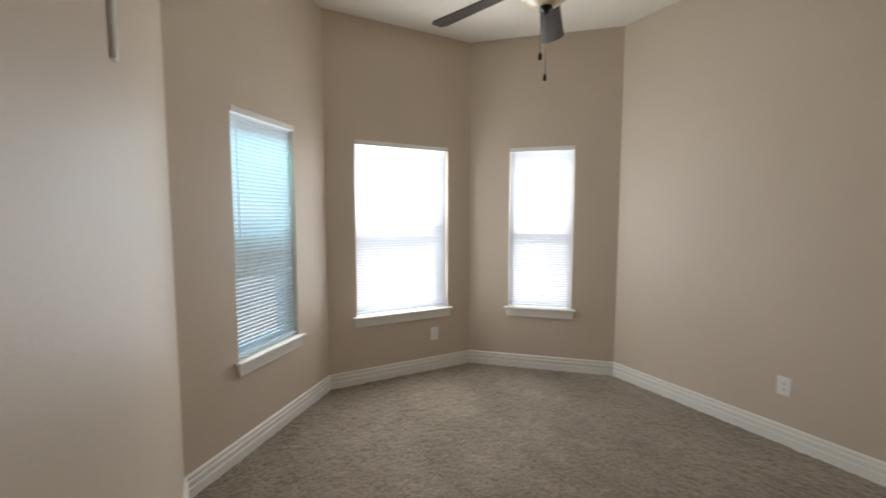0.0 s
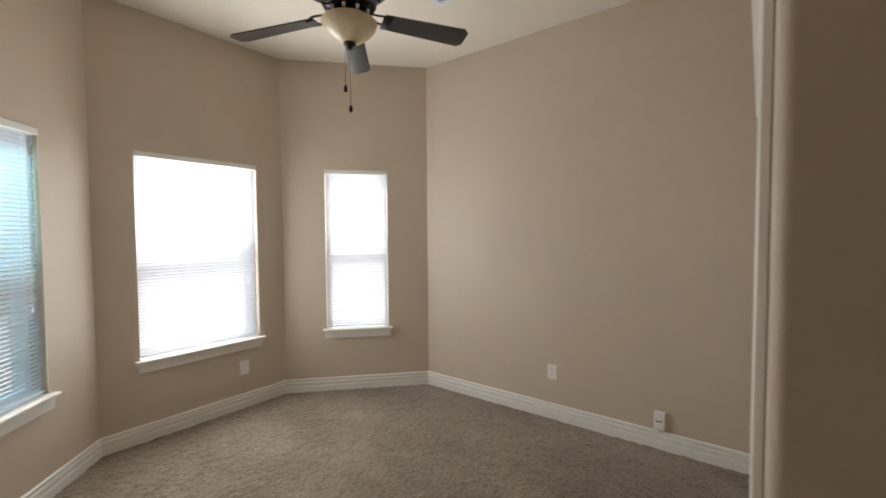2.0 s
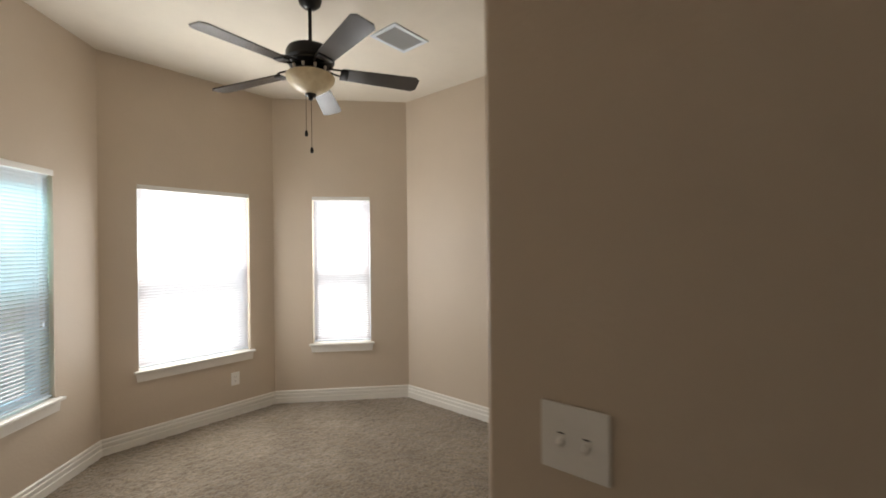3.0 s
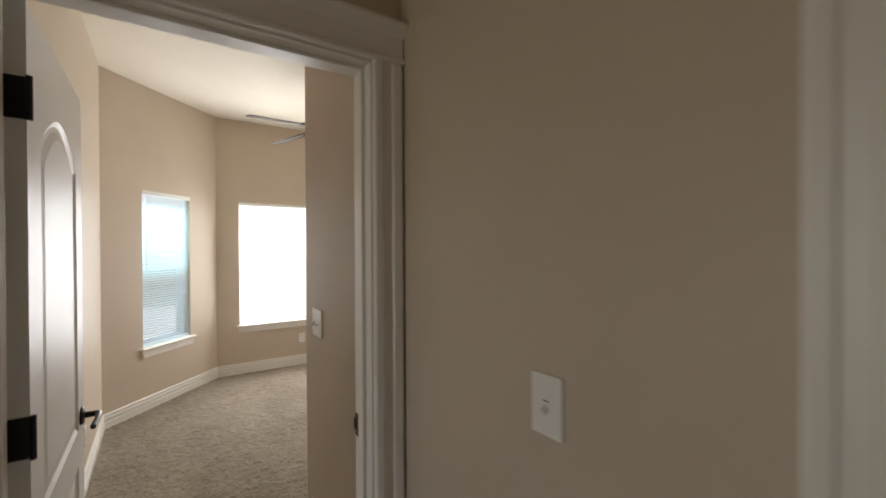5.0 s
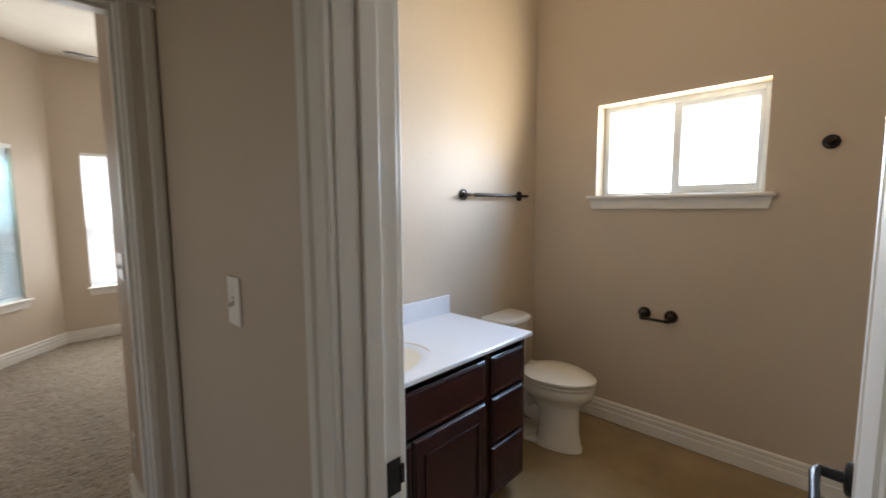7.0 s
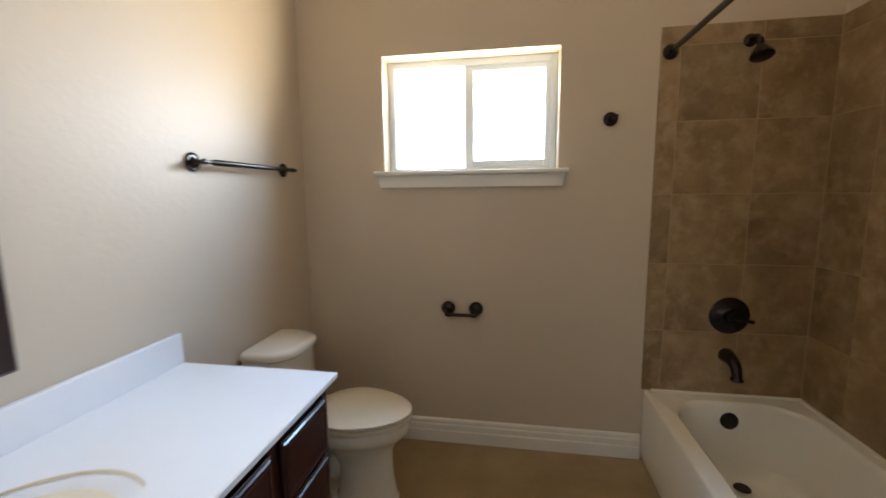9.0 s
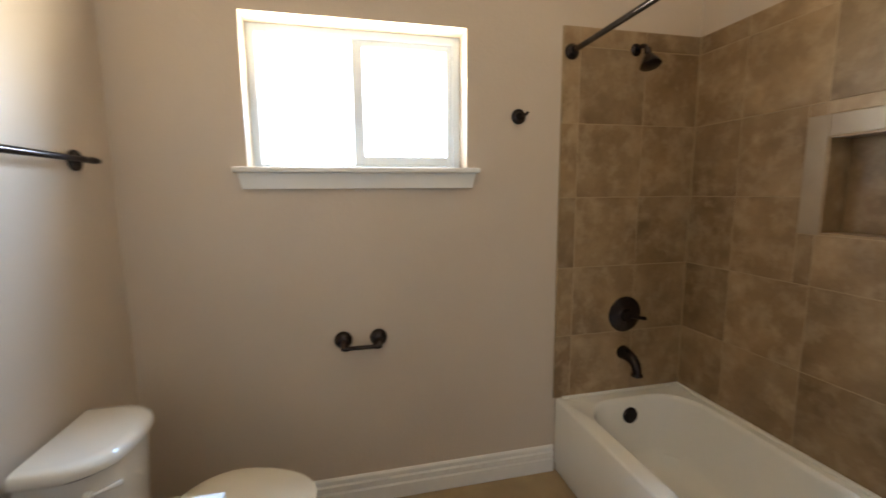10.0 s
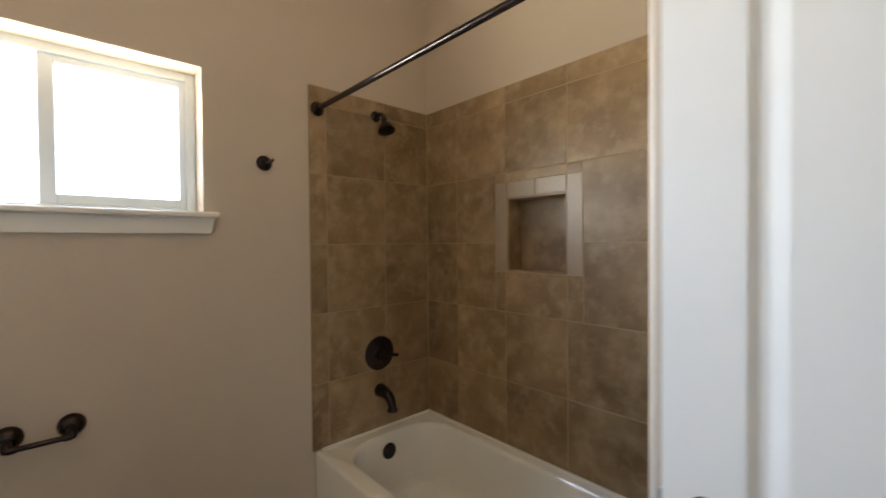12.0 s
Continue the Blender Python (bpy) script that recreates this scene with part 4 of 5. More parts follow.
part("drain", lathe([(0, 0.004), (0.02, 0.004), (0.024, 0)], 20, Matrix.Translation((BC[0], BC[1], TZ - 0.136))), BRONZE, top)
part("backsplash", boxes(((TX0, BN - 0.022, TZ - 0.001), (TX1 - 0.002, BN - 0.003, 0.945)), bevel=0.003), COUNTER, top)

fc = thing("faucet", "dark bronze two-handle faucet behind the basin", "faucet", at=Matrix.Translation((0.610, -0.045, TZ + 0.001)))
for nm, bm in (("base", box(bmesh.new(), (-0.075, -0.022, 0), (0.075, 0.022, 0.014), 0.006)),
               ("spout", tube([(0, 0, 0.01), (0, -0.004, 0.040), (0, -0.025, 0.052), (0, -0.06, 0.047), (0, -0.088, 0.030)], [0.017, 0.015, 0.013, 0.012, 0.012], 14))):
    part(nm, bm, BRONZE, fc, smooth=nm == "spout").matrix_parent_inverse = Matrix()
for s in (-1, 1):
    hb = lathe([(0, 0), (0.019, 0), (0.017, 0.020), (0.012, 0.040), (0, 0.046)], 18, Matrix.Translation((s * 0.055, 0, 0.012)))
    tube([(s * 0.055, 0, 0.046), (s * 0.075, -0.005, 0.056), (s * 0.100, -0.008, 0.064)], [0.010, 0.008, 0.009], 8, hb)
    part("handle", hb, BRONZE, fc, smooth=True)

# mirror
mi = thing("wall_mirror", "dark wood framed mirror with a gold rope inner edge", "mirror")
mx0, mx1, mz0, mz1 = 0.36, 0.932, 1.02, 1.95
fw, yb, yf = 0.055, BN - 0.002, BN - 0.032


def frame_ring(x0, x1, z0, z1, w, y0, y1, bev):
    bm = bmesh.new()
    q = [(x0, z0), (x1, z0), (x1, z1), (x0, z1)]
    i = [(x0 + w, z0 + w), (x1 - w, z0 + w), (x1 - w, z1 - w), (x0 + w, z1 - w)]
    def r(pts, y, k=0.0):
        return [(x, y, z) for x, z in pts]
    b = [(x0 + bev, z0 + bev), (x1 - bev, z0 + bev), (x1 - bev, z1 - bev), (x0 + bev, z1 - bev)]
    loft([r(q, y0), r(q, y1 + bev), r(b, y1), r(i, y1 + bev), r(i, y0)], bm, caps=False)
    return bm


part("frame", frame_ring(mx0, mx1, mz0, mz1, fw, yb, yf, 0.008), DARK_FRAME, mi)
rope = bmesh.new()
gx0, gx1, gz0, gz1 = mx0 + fw + 0.007, mx1 - fw - 0.007, mz0 + fw + 0.007, mz1 - fw - 0.007
for a, b in (((gx0, gz0), (gx1, gz0)), ((gx1, gz0), (gx1, gz1)), ((gx1, gz1), (gx0, gz1)), ((gx0, gz1), (gx0, gz0))):
    n = int(math.dist(a, b) / 0.022)
    for k in range(n):
        f0, f1 = (k - 0.1) / n, (k + 1.1) / n
        p0, p1 = [(a[0] + (b[0] - a[0]) * f, a[1] + (b[1] - a[1]) * f) for f in (f0, f1)]
        pm = ((p0[0] + p1[0]) / 2, (p0[1] + p1[1]) / 2)
        tube([(p0[0], yf + 0.014, p0[1]), (pm[0], yf + 0.008, pm[1]), (p1[0], yf + 0.014, p1[1])], [0.004, 0.0075, 0.004], 6, rope)
part("rope_trim", rope, ROPE, mi, "reddish gold twisted rope moulding", smooth=True)
bv = bmesh.new()
rings = []
for d, y in ((0.008, yf + 0.012), (0.013, yf + 0.010), (0.026, yb - 0.009)):
    rings.append([(x, y, z) for x, z in ((mx0 + fw + d, mz0 + fw + d), (mx1 - fw - d, mz0 + fw + d), (mx1 - fw - d, mz1 - fw - d), (mx0 + fw + d, mz1 - fw - d))])
loft(rings, bv, caps=False)
part("gold_bevel", bv, GOLD, mi, "smooth gold inner bevel")
part("mirror_glass", boxes(((mx0 + 0.03, yb - 0.008, mz0 + 0.03), (mx1 - 0.03, yb - 0.003, mz1 - 0.03))), MIRROR, mi)

# ---- toilet ----
to = thing("toilet", "bone white two-piece toilet with a closed lid", "toilet", at=Matrix.Translation((1.885, 0, 0)))


def egg(cy, rx, back, frnt, z, n=36):
    pts = []
    for i in range(n):
        a = 2 * math.pi * i / n
        s = math.sin(a)
        pts.append((rx * math.cos(a) * (1 - 0.10 * max(0, -s)), cy + (frnt if s < 0 else back) * s, z))
    return pts


bowl_rings = [(-0.40, 0.108, 0.10, 0.205, 0.0), (-0.40, 0.108, 0.10, 0.205, 0.022), (-0.42, 0.098, 0.10, 0.172, 0.05), (-0.43, 0.090, 0.11, 0.150, 0.13), (-0.43, 0.090, 0.12, 0.148, 0.21), (-0.42, 0.094, 0.15, 0.162, 0.262),
              (-0.41, 0.116, 0.17, 0.200, 0.300), (-0.40, 0.158, 0.19, 0.244, 0.334), (-0.40, 0.178, 0.20, 0.261, 0.360), (-0.40, 0.181, 0.20, 0.263, 0.380), (-0.40, 0.180, 0.20, 0.262, 0.402), (-0.40, 0.174, 0.19, 0.256, 0.407), (-0.40, 0.160, 0.17, 0.24, 0.408)]
part("bowl", loft([egg(c, rx, b, f, z) for c, rx, b, f, z in bowl_rings]), CERAMIC, to, smooth=True)
sup = bmesh.new()
box(sup, (-0.10, -0.24, 0.20), (0.10, 0.02, 0.40), 0.03)
part("tank_shelf", sup, CERAMIC, to, smooth=True)
trap = bmesh.new()
tube([(0, -0.40, 0.24), (0, -0.30, 0.15), (0, -0.23, 0.17), (0, -0.18, 0.25), (0, -0.13, 0.24), (0, -0.11, 0.14), (0, -0.12, 0.02)], [0.060, 0.066, 0.068, 0.066, 0.062, 0.064, 0.070], 18, trap)
loft([egg(-0.27, rx, 0.19, 0.20, z) for rx, z in ((0.106, 0.0), (0.106, 0.020), (0.098, 0.030), (0.070, 0.034))], trap)
part("trapway", trap, CERAMIC, to, smooth=True)
for nm, z0, z1, g in (("seat", 0.4105, 0.430, 0.0), ("lid", 0.4345, 0.456, 0.002)):
    s = loft([egg(-0.40, 0.178 + g, 0.175, 0.262 + g, z0), egg(-0.40, 0.186 + g, 0.180, 0.270 + g, z0 + 0.004), egg(-0.40, 0.186 + g, 0.180, 0.270 + g, z1 - 0.006), egg(-0.40, 0.172 + g, 0.172, 0.255 + g, z1), egg(-0.40, 0.10, 0.10, 0.15, z1 + (0.003 if nm == "lid" else 0))])
    part(nm, s, SEATP, to, smooth=True)
for s in (-1, 1):
    part("seat_hinge", box(bmesh.new(), (s * 0.075 - 0.022, -0.232, 0.400), (s * 0.075 + 0.022, -0.19, 0.446), 0.006), SEATP, to)


def tank_ring(w, d, bow, z, r=0.088, n=10):
    """Plan of the tank: square behind, rounded and bowed in front."""
    pts = [(-w, 0.03, z), (w, 0.03, z)]
    for i in range(n + 1):
        a = math.pi / 2 * i / n
        pts.append((w - r + r * math.cos(a), -d + r - r * math.sin(a), z))
    for i in range(1, 8):
        pts.append((w - r - 2 * (w - r) * i / 8, -d, z))
    for i in range(n + 1):
        a = math.pi / 2 * i / n
        pts.append((-w + r - r * math.sin(a), -d + r - r * math.cos(a), z))
    return [(x, y + (0.03 - bow * (1 - (x / w) ** 2) if y < 0 else 0), zz) for x, y, zz in pts]


part("tank", loft([tank_ring(0.150, 0.155, 0.024, 0.385), tank_ring(0.157, 0.165, 0.026, 0.42), tank_ring(0.168, 0.172, 0.032, 0.705)]), CERAMIC, to, smooth=True)
part("tank_lid", loft([tank_ring(0.171, 0.176, 0.034, 0.706), tank_ring(0.178, 0.184, 0.036, 0.714), tank_ring(0.179, 0.185, 0.036, 0.728), tank_ring(0.176, 0.182, 0.035, 0.739), tank_ring(0.168, 0.174, 0.034, 0.746), tank_ring(0.150, 0.156, 0.030, 0.749)]), CERAMIC, to, smooth=True)
lv = lathe([(0, 0), (0.012, 0), (0.011, 0.012), (0, 0.014)], 14, Matrix.Translation((-0.150, -0.116, 0.655)) @ pose(0, 0, 0, 90))
tube([(-0.150, -0.130, 0.655), (-0.130, -0.150, 0.653), (-0.098, -0.172, 0.647)], [0.006, 0.006, 0.009], 8, lv)
part("flush_lever", lv, CERAMIC, to, smooth=True)
for s in (-1, 1):
    part("bolt_cap", lathe([(0, 0.016), (0.010, 0.012), (0.014, 0)], 12, Matrix.Translation((s * 0.098, -0.30, 0.018))), CERAMIC, to)
for o in to.children:
    o.matrix_parent_inverse = Matrix()


# ---- bronze accessories ----
def rosette(bm, c, out, r=0.030):
    """Stepped round wall plate at c, standing out along out."""
    z = Vector(out).normalized()
    m = Matrix.Translation(c) @ z.to_track_quat("Z", "Y").to_matrix().to_4x4()
    return lathe([(0, 0), (r, 0), (r * 1.02, 0.004), (r * 0.97, 0.009), (r * 0.90, 0.010), (r * 0.84, 0.007), (r * 0.62, 0.006), (r * 0.44, 0.009), (r * 0.36, 0.016), (0.009, 0.022), (0.0075, 0.034), (0.010, 0.045), (0, 0.045)], 32, m, bm)


tb = thing("towel_bar", "dark bronze towel bar with round wall plates", "towel bar")
yw, zb = BN - 0.001, 1.54
for x in (1.552, 2.157):
    part("mount", rosette(bmesh.new(), (x, yw, zb), (0, -1, 0), 0.034), BRONZE, tb, smooth=True)
yy = yw - 0.05
xa, xb = 1.552, 2.157
bar = tube([(x, yy, zb) for x in (xa - 0.034, xa - 0.029, xa - 0.014, xa, xa + 0.026, xa + 0.041, xa + 0.056, xb - 0.056, xb - 0.041, xb - 0.026, xb, xb + 0.035, xb + 0.045)],
           [0.004, 0.006, 0.007, 0.012, 0.0065, 0.008, 0.0125, 0.0085, 0.0115, 0.0065, 0.012, 0.009, 0.006], 14)
part("bar", bar, BRONZE, tb, smooth=True)

tp = thing("paper_holder", "dark bronze toilet paper holder with no roll", "paper holder")
for y in (-0.766, -0.919):
    part("mount", lathe([(0, 0), (0.039, 0), (0.039, 0.004), (0.035, 0.009), (0.034, 0.013), (0.027, 0.024), (0.015, 0.031), (0, 0.033)], 28, Matrix.Translation((BE - 0.001, y, 0.790)) @ pose(0, 0, 0, 0, -90)), BRONZE, tp, smooth=True)
    part("arm", tube([(BE - 0.028, y, 0.786), (BE - 0.050, y, 0.780), (BE - 0.060, y, 0.770), (BE - 0.061, y, 0.762)], [0.015, 0.014, 0.013, 0.010], 14), BRONZE, tp, smooth=True)
part("roller", tube([(BE - 0.060, y, 0.769) for y in (-0.766, -0.785, -0.79, -0.895, -0.90, -0.919)], [0.012, 0.012, 0.0095, 0.0095, 0.012, 0.012], 12), BRONZE, tp, smooth=True)

hk = thing("robe_hook", "dark bronze robe hook on the window wall", "hook")
part("mount", rosette(bmesh.new(), (BE - 0.001, -1.573, 1.765), (-1, 0, 0), 0.034), BRONZE, hk, smooth=True)
part("hook", tube([(BE - 0.04, -1.573, 1.765), (BE - 0.055, -1.576, 1.760), (BE - 0.064, -1.584, 1.766), (BE - 0.064, -1.592, 1.775)], [0.008, 0.007, 0.006, 0.007], 10), BRONZE, hk, smooth=True)

rod = thing("shower_rod", "dark bronze straight shower curtain rod", "curtain rod")
part("bar", tube([(BE - 0.012, -1.823, 2.056), (0.83, -1.823, 2.056)], 0.0125, 16), BRONZE, rod, smooth=True)
for x, s in ((BE - 0.0125, -1), (0.8195, 1)):
    m = Matrix.Translation((x, -1.823, 2.056)) @ pose(0, 0, 0, 0, 90 * s)
    part("flange", lathe([(0, 0), (0.035, 0), (0.035, 0.006), (0.026, 0.018), (0.018, 0.030), (0, 0.030)], 24, m), BRONZE, rod, smooth=True)

TXF = BE - 0.012                       # face of the tiles on the window wall
sh = thing("shower", "dark bronze shower head on a short bent arm", "shower head")
ym = -2.155
part("flange", lathe([(0, 0), (0.030, 0), (0.028, 0.006), (0.014, 0.014), (0, 0.014)], 22, Matrix.Translation((TXF, ym, 2.085)) @ pose(0, 0, 0, 0, -90)), BRONZE, sh, smooth=True)
part("arm", tube([(TXF, ym, 2.085), (TXF - 0.045, ym, 2.090), (TXF - 0.065, ym, 2.082), (TXF - 0.082, ym, 2.062)], 0.010, 12), BRONZE, sh, smooth=True)
hm = look((TXF - 0.080, ym, 2.066), (TXF - 0.115, ym, 1.965))
part("head", lathe([(0, 0.004), (0.014, 0), (0.016, -0.018), (0.013, -0.026), (0.022, -0.040), (0.042, -0.072), (0.046, -0.084), (0.040, -0.088), (0, -0.088)], 28, hm), BRONZE, sh, smooth=True)
vv = thing("tub_valve", "round dark bronze tub valve plate with lever", "valve")
part("escutcheon", lathe([(0, 0), (0.092, 0), (0.092, 0.005), (0.081, 0.010), (0.040, 0.014), (0.034, 0.020), (0.032, 0.048), (0, 0.052)], 36, Matrix.Translation((TXF, -2.165, 0.806)) @ pose(0, 0, 0, 0, -90)), BRONZE, vv, smooth=True)
part("lever", tube([(TXF - 0.045, -2.165, 0.806), (TXF - 0.052, -2.20, 0.800), (TXF - 0.054, -2.25, 0.790)], [0.013, 0.010, 0.009], 10), BRONZE, vv, smooth=True)
sp = thing("tub_spout", "dark bronze curved tub spout", "spout")
spb = tube([(TXF, -2.165, 0.604), (TXF - 0.012, -2.165, 0.604), (TXF - 0.045, -2.165, 0.603), (TXF - 0.082, -2.165, 0.594), (TXF - 0.106, -2.165, 0.576), (TXF - 0.116, -2.165, 0.552), (TXF - 0.119, -2.165, 0.532)], [0.036, 0.036, 0.031, 0.026, 0.024, 0.022, 0.021], 20)
lathe([(0.021, 0.012), (0.027, 0.006), (0.028, -0.002), (0.024, -0.006), (0.016, -0.006)], 20, Matrix.Translation((TXF - 0.119, -2.165, 0.526)), spb)
part("body", spb, BRONZE, sp, smooth=True)
part("diverter", lathe([(0.004, 0), (0.004, 0.014), (0.008, 0.016), (0.008, 0.022), (0, 0.024)], 10, Matrix.Translation((TXF - 0.104, -2.165, 0.596))), BRONZE, sp, smooth=True)

# ---- bathtub ----
tub = thing("bathtub", "white acrylic alcove bathtub with a plain apron", "bathtub")


def rr(x0, x1, y0, y1, r, z, n=8):
    pts = []
    for cx, cy, a0 in ((x1 - r, y1 - r, 0), (x0 + r, y1 - r, 90), (x0 + r, y0 + r, 180), (x1 - r, y0 + r, 270)):
        for i in range(n + 1):
            a = radians(a0 + 90 * i / n)
            pts.append((cx + r * math.cos(a), cy + r * math.sin(a), z))
    return pts


ux0, ux1, uy0, uy1, uz = 0.826, BE - 0.004, BS + 0.002, BF, 0.39
part("shell", loft([rr(ux0, ux1, uy0, uy1 - 0.012, 0.004, 0.0), rr(ux0, ux1, uy0, uy1 - 0.012, 0.004, 0.035), rr(ux0, ux1, uy0, uy1, 0.006, 0.045), rr(ux0, ux1, uy0, uy1, 0.008, uz - 0.012), rr(ux0, ux1, uy0, uy1 - 0.004, 0.010, uz - 0.003), rr(ux0, ux1, uy0, uy1 - 0.010, 0.010, uz),
                   rr(ux0 + 0.06, ux1 - 0.075, uy0 + 0.050, uy1 - 0.075, 0.19, uz), rr(ux0 + 0.070, ux1 - 0.083, uy0 + 0.058, uy1 - 0.084, 0.185, uz - 0.008),
                   rr(ux0 + 0.076, ux1 - 0.088, uy0 + 0.062, uy1 - 0.090, 0.18, uz - 0.022), rr(ux0 + 0.13, ux1 - 0.098, uy0 + 0.075, uy1 - 0.105, 0.165, 0.22), rr(ux0 + 0.19, ux1 - 0.110, uy0 + 0.090, uy1 - 0.120, 0.15, 0.115), rr(ux0 + 0.22, ux1 - 0.124, uy0 + 0.108, uy1 - 0.138, 0.12, 0.080), rr(ux0 + 0.26, ux1 - 0.150, uy0 + 0.136, uy1 - 0.166, 0.11, 0.060), rr(ux0 + 0.31, ux1 - 0.190, uy0 + 0.180, uy1 - 0.210, 0.09, 0.050)]), TUB, tub, smooth=True)
part("overflow_cover", lathe([(0, 0.009), (0.034, 0.009), (0.041, 0.005), (0.042, -0.004), (0, -0.004)], 26, Matrix.Translation((ux1 - 0.093, -2.165, 0.300)) @ pose(0, 0, 0, 0, -84)), BRONZE, tub, "dark bronze overflow cover")
part("drain", lathe([(0, 0.006), (0.03, 0.006), (0.036, 0.0)], 24, Matrix.Translation((ux1 - 0.26, -2.16, 0.066))), BRONZE, tub, "dark bronze drain")
lip = boxes(((ux1 - 0.022, uy0 + 0.0, uz - 0.001), (ux1 - 0.001, uy1 - 0.03, uz + 0.012)), ((ux0, uy0 + 0.001, uz - 0.001), (ux1 - 0.022, uy0 + 0.020, uz + 0.012)), bevel=0.004)
part("wall_lip", lip, TUB, tub)

# slab added out of view, so no sun patch falls through the bathroom window
tagged(part("sun_block_eave", boxes(((2.58, -3.1, 2.50), (3.35, 0.4, 2.62))), TRIM), "unseen white eave added to keep sun off the bathroom window", "eave", kind="structure")
# unseen hall window behind the walk, added so that light can enter
hw = thing("added_hall_window", "plain white vinyl fixed window, unseen, added to light the hall", "window", kind="structure")
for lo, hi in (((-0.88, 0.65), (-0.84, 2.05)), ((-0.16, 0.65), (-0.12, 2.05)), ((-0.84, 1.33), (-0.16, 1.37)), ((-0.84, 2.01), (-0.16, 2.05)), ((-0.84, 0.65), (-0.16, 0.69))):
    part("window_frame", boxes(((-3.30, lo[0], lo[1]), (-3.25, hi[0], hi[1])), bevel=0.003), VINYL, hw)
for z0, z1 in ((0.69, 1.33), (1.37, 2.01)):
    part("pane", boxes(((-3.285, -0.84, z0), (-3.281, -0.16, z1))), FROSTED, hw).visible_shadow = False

# ---- outdoors ----
gr = bmesh.new()
box(gr, (-400, -400, -0.45), (400, 400, -0.30))
tagged(part("ground", gr, LAWN), kind="structure")
tagged(part("pavement", boxes(((-4.5, 5.6, -0.30), (9.0, 14.0, -0.27)), ((3.6, -6, -0.30), (8.0, 6.2, -0.27)))  , CONCRETE), kind="structure")
nh = thing("neighbour_house", "tan brick house with a grey shingle roof", "house")
hm = upright((0.62, 0.78), (-34.0, 26.0, -0.3))
part("wall", box(bmesh.new(), (0, 0, 0), (12, 6, 2.9), m=hm), SIDING, nh)
part("roof", loft([[hm @ Vector(v) for v in ((x, -0.5, 2.9), (x, 6.5, 2.9), (x, 3, 5.2))] for x in (-0.5, 12.5)]), ROOFING, nh)
for x in (2.0, 6.0, 9.5):
    wd = part("window", box(bmesh.new(), (x, -0.04, 0.9), (x + 1.2, 0.02, 2.3), 0.01, m=hm), VINYL, nh)
    part("pane", box(bmesh.new(), (x + 0.08, -0.045, 0.98), (x + 1.12, -0.041, 2.22), m=hm), SLOT, wd)

# ---- wall tiles round the tub, niche ----
backing = boxes(((BE - 0.0135, BS - 0.009, uz + 0.004), (BE - 0.0005, BF + 0.012, 2.168)))
tagged(part("tile_bed_east", backing, GROUT), kind="structure")
tb2 = bmesh.new()
for lo, hi in (((0.822, uz + 0.004), (NX[0], 2.168)), ((NX[1], uz + 0.004), (BE - 0.0135, 2.168)), ((NX[0], uz + 0.004), (NX[1], NZ[0])), ((NX[0], NZ[1]), (NX[1], 2.168))):
    box(tb2, (lo[0], BS - 0.009, lo[1]), (hi[0], BS + 0.003, hi[1]))
tagged(part("tile_bed_south", tb2, GROUT), kind="structure")
tagged(part("tile_bed_end", boxes(((0.8205, BS - 0.002, uz + 0.004), (0.8245, BF - 0.02, 2.168))), TILE), kind="structure")
niche = thing("shower_niche", "recessed tiled shower shelf with a pale tile border", "niche")
ND = 0.085
part("back", boxes(((NX[0], BS - 0.01 - ND - 0.01, NZ[0]), (NX[1], BS - 0.01 - ND, NZ[1]))), TILE, niche)
for lo, hi in (((NX[0] - 0.0, NZ[0]), (NX[0] + 0.008, NZ[1])), ((NX[1] - 0.008, NZ[0]), (NX[1], NZ[1])), ((NX[0] + 0.008, NZ[0]), (NX[1] - 0.008, NZ[0] + 0.008)), ((NX[0] + 0.008, NZ[1] - 0.008), (NX[1] - 0.008, NZ[1]))):
    part("lining", boxes(((lo[0], BS - 0.01 - ND, lo[1]), (hi[0], BS + 0.004, hi[1])), bevel=0.001), TILE, niche)
bwid = 0.075
nm0, nm1 = NX[0] - bwid, NX[1] + bwid
mid = (NX[0] + NX[1]) / 2
for u0, u1, z0, z1 in ((nm0, NX[0] - 0.001, NZ[0] - 0.0, NZ[1] + bwid), (NX[1] + 0.001, nm1, NZ[0], NZ[1] + bwid), (NX[0] + 0.001, mid - 0.0015, NZ[1] + 0.001, NZ[1] + bwid), (mid + 0.0015, NX[1] - 0.001, NZ[1] + 0.001, NZ[1] + bwid)):
    part("border_tile", boxes(((u0, BS - 0.003, z0), (u1, BS + 0.006, z1)), bevel=0.002), TILE_TRIM, niche)

ROWS = [uz + 0.006, 0.717, 1.060, 1.400, 1.742, 2.083, 2.168]
G = 0.0013
tile_mesh = {}


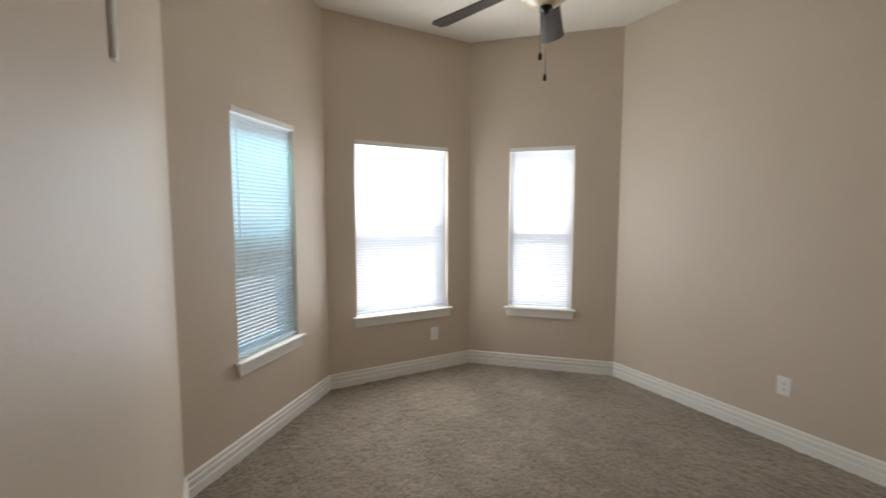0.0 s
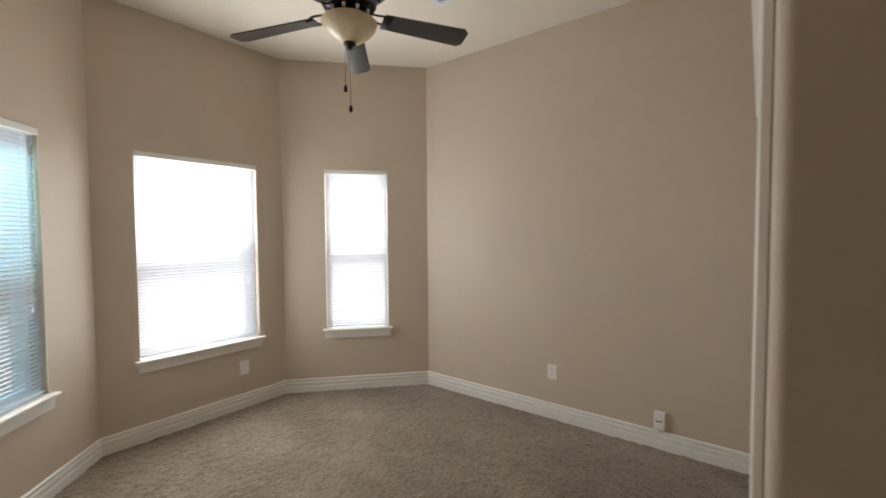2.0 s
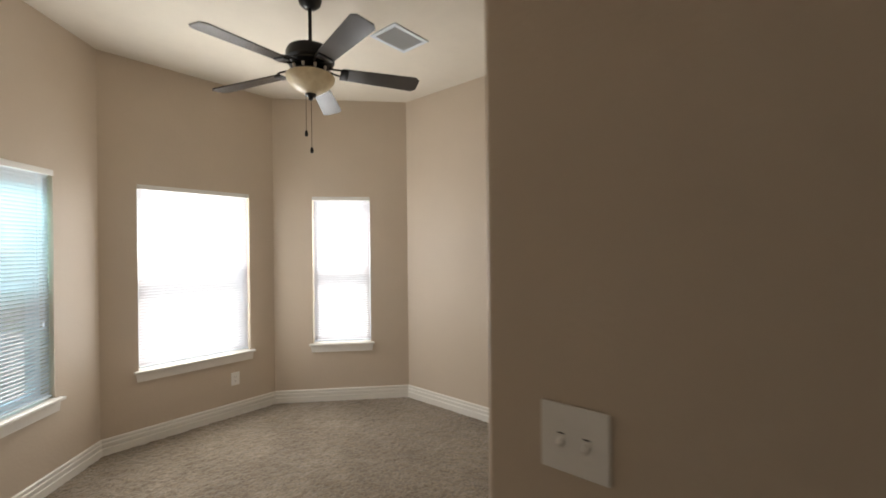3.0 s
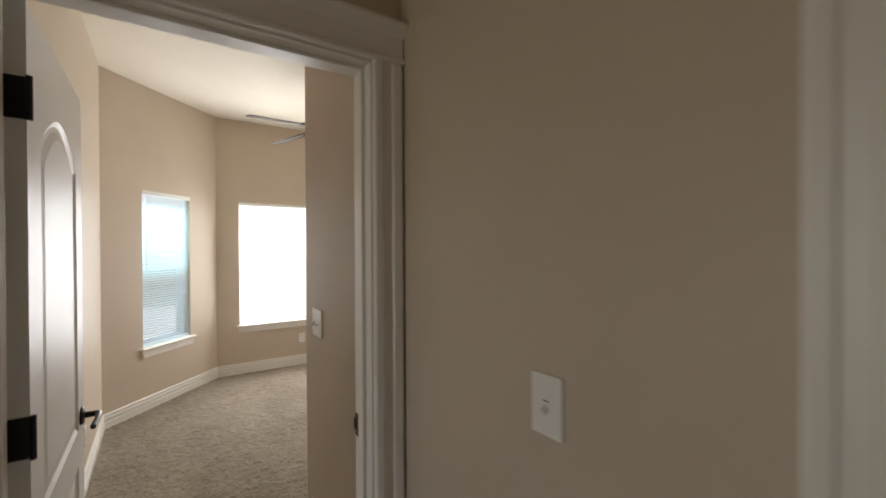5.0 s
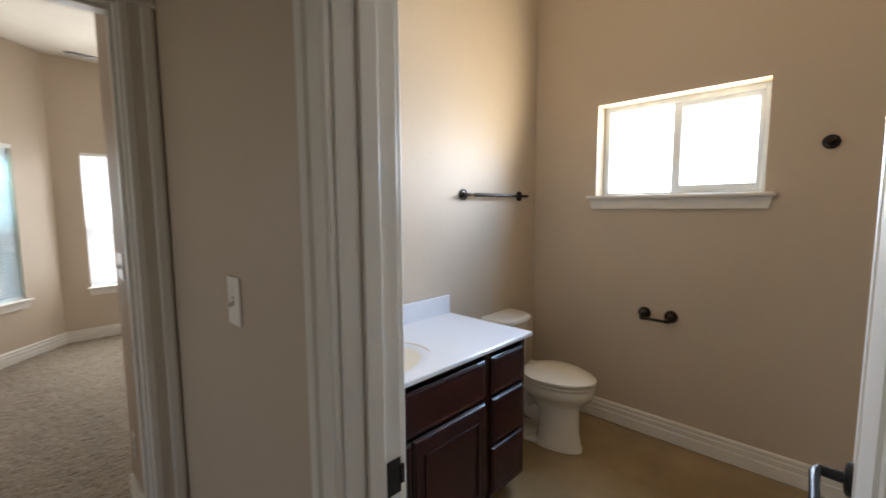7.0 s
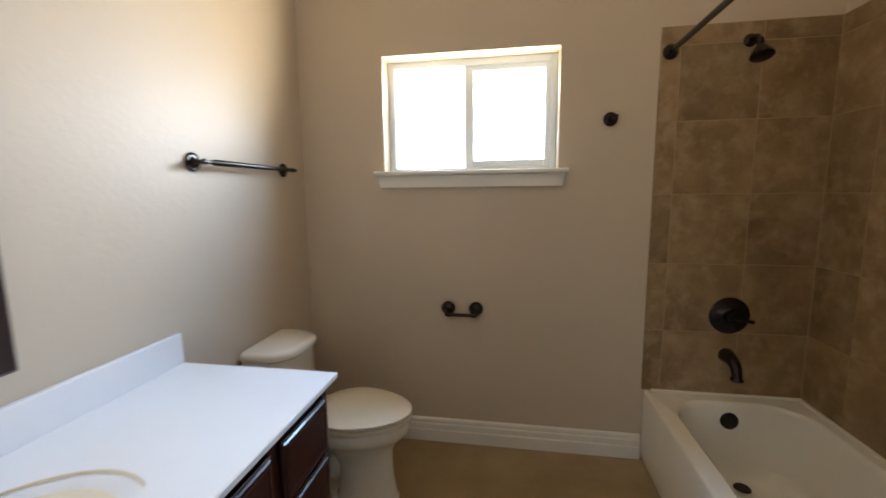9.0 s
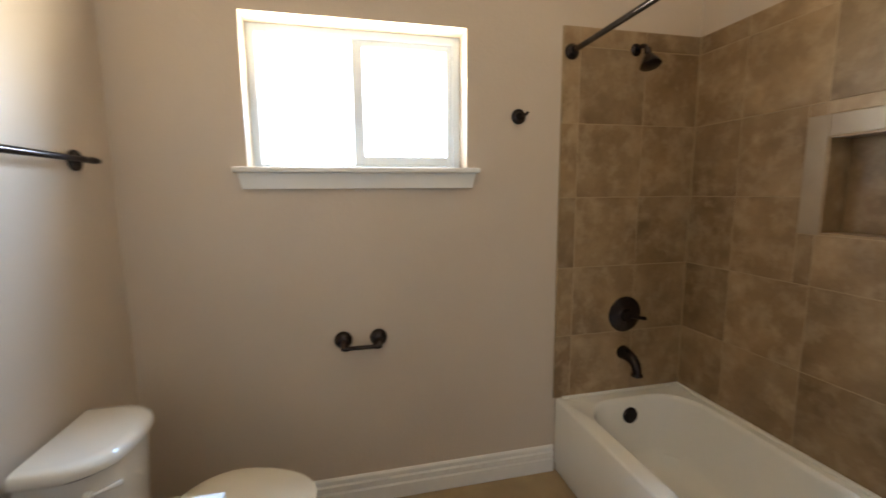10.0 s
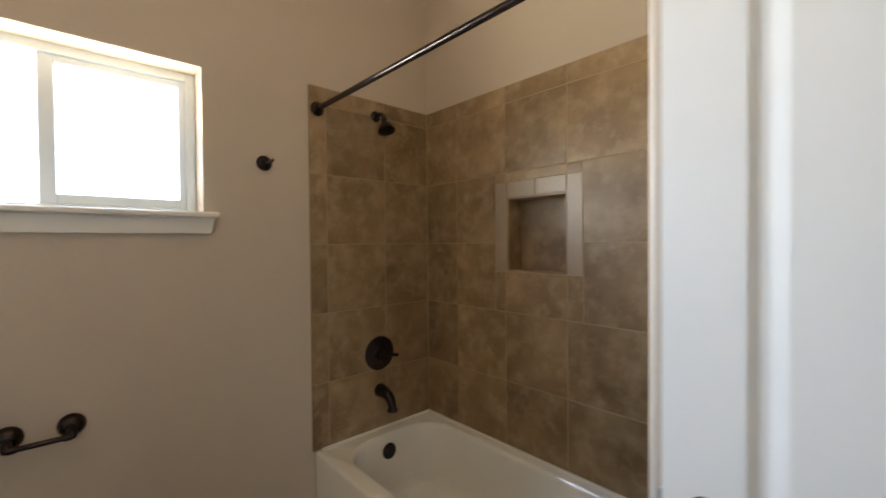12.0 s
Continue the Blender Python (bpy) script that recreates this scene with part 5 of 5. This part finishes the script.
def tile(parent, axis, a0, a1, z0, z1):
    """One tile: on the window wall (x) or the long wall (y), sharing meshes by size."""
    w, h = round(a1 - a0 - 2 * G, 4), round(z1 - z0 - 2 * G, 4)
    if w < 0.012 or h < 0.012:
        return
    key = (axis, w, h)
    if key not in tile_mesh:
        bm = bmesh.new()
        t, b = 0.0075, 0.0016
        s = [(-w / 2, -h / 2), (w / 2, -h / 2), (w / 2, h / 2), (-w / 2, h / 2)]
        i = [(x - math.copysign(b, x), z - math.copysign(b, z)) for x, z in s]
        put = (lambda u, d, z: (-d, u, z)) if axis == "x" else (lambda u, d, z: (u, d, z))
        loft([[put(u, 0, z) for u, z in s], [put(u, t - b, z) for u, z in s], [put(u, t, z) for u, z in i]], bm)
        bmesh.ops.recalc_face_normals(bm, faces=bm.faces)
        me = bpy.data.meshes.new("tile")
        bm.to_mesh(me)
        bm.free()
        me.materials.append(TILE)
        tile_mesh[key] = me
    ob = new("tile", tile_mesh[key])
    c = (a0 + a1) / 2
    ob.location = (BE - 0.0075, c, (z0 + z1) / 2) if axis == "x" else (c, BS - 0.003, (z0 + z1) / 2)
    ob.parent = parent


east = thing("wall_tiles_east", "brown mottled stone-look tiles behind the tub fittings", "wall tiles", kind="structure")
south = thing("wall_tiles_south", "brown mottled stone-look tiles along the tub", "wall tiles", kind="structure")
ECOL = [BS + 0.005, -2.212, -1.868, BF + 0.014]
SCOL = [0.824, 1.090, 1.432, 1.772, 2.112, BE - 0.016]
for r, (z0, z1) in enumerate(zip(ROWS, ROWS[1:])):
    for a0, a1 in zip(ECOL, ECOL[1:]):
        tile(east, "x", a0, a1, z0, z1)
    for a0, a1 in zip(SCOL, SCOL[1:]):
        lo, hi = (nm0, nm1), (NZ[0] - 0.002, NZ[1] + bwid)
        if z1 <= hi[0] or z0 >= hi[1] or a1 <= lo[0] or a0 >= lo[1]:
            tile(south, "y", a0, a1, z0, z1)
            continue
        for b0, b1 in ((a0, min(a1, lo[0])), (max(a0, lo[1]), a1)):
            if b1 - b0 > 0.01:
                tile(south, "y", b0, b1, z0, z1)
        c0, c1 = max(a0, lo[0]), min(a1, lo[1])
        if c1 - c0 > 0.01:
            if z0 < hi[0]:
                tile(south, "y", c0, c1, z0, hi[0])
            if z1 > hi[1]:
                tile(south, "y", c0, c1, hi[1], z1)
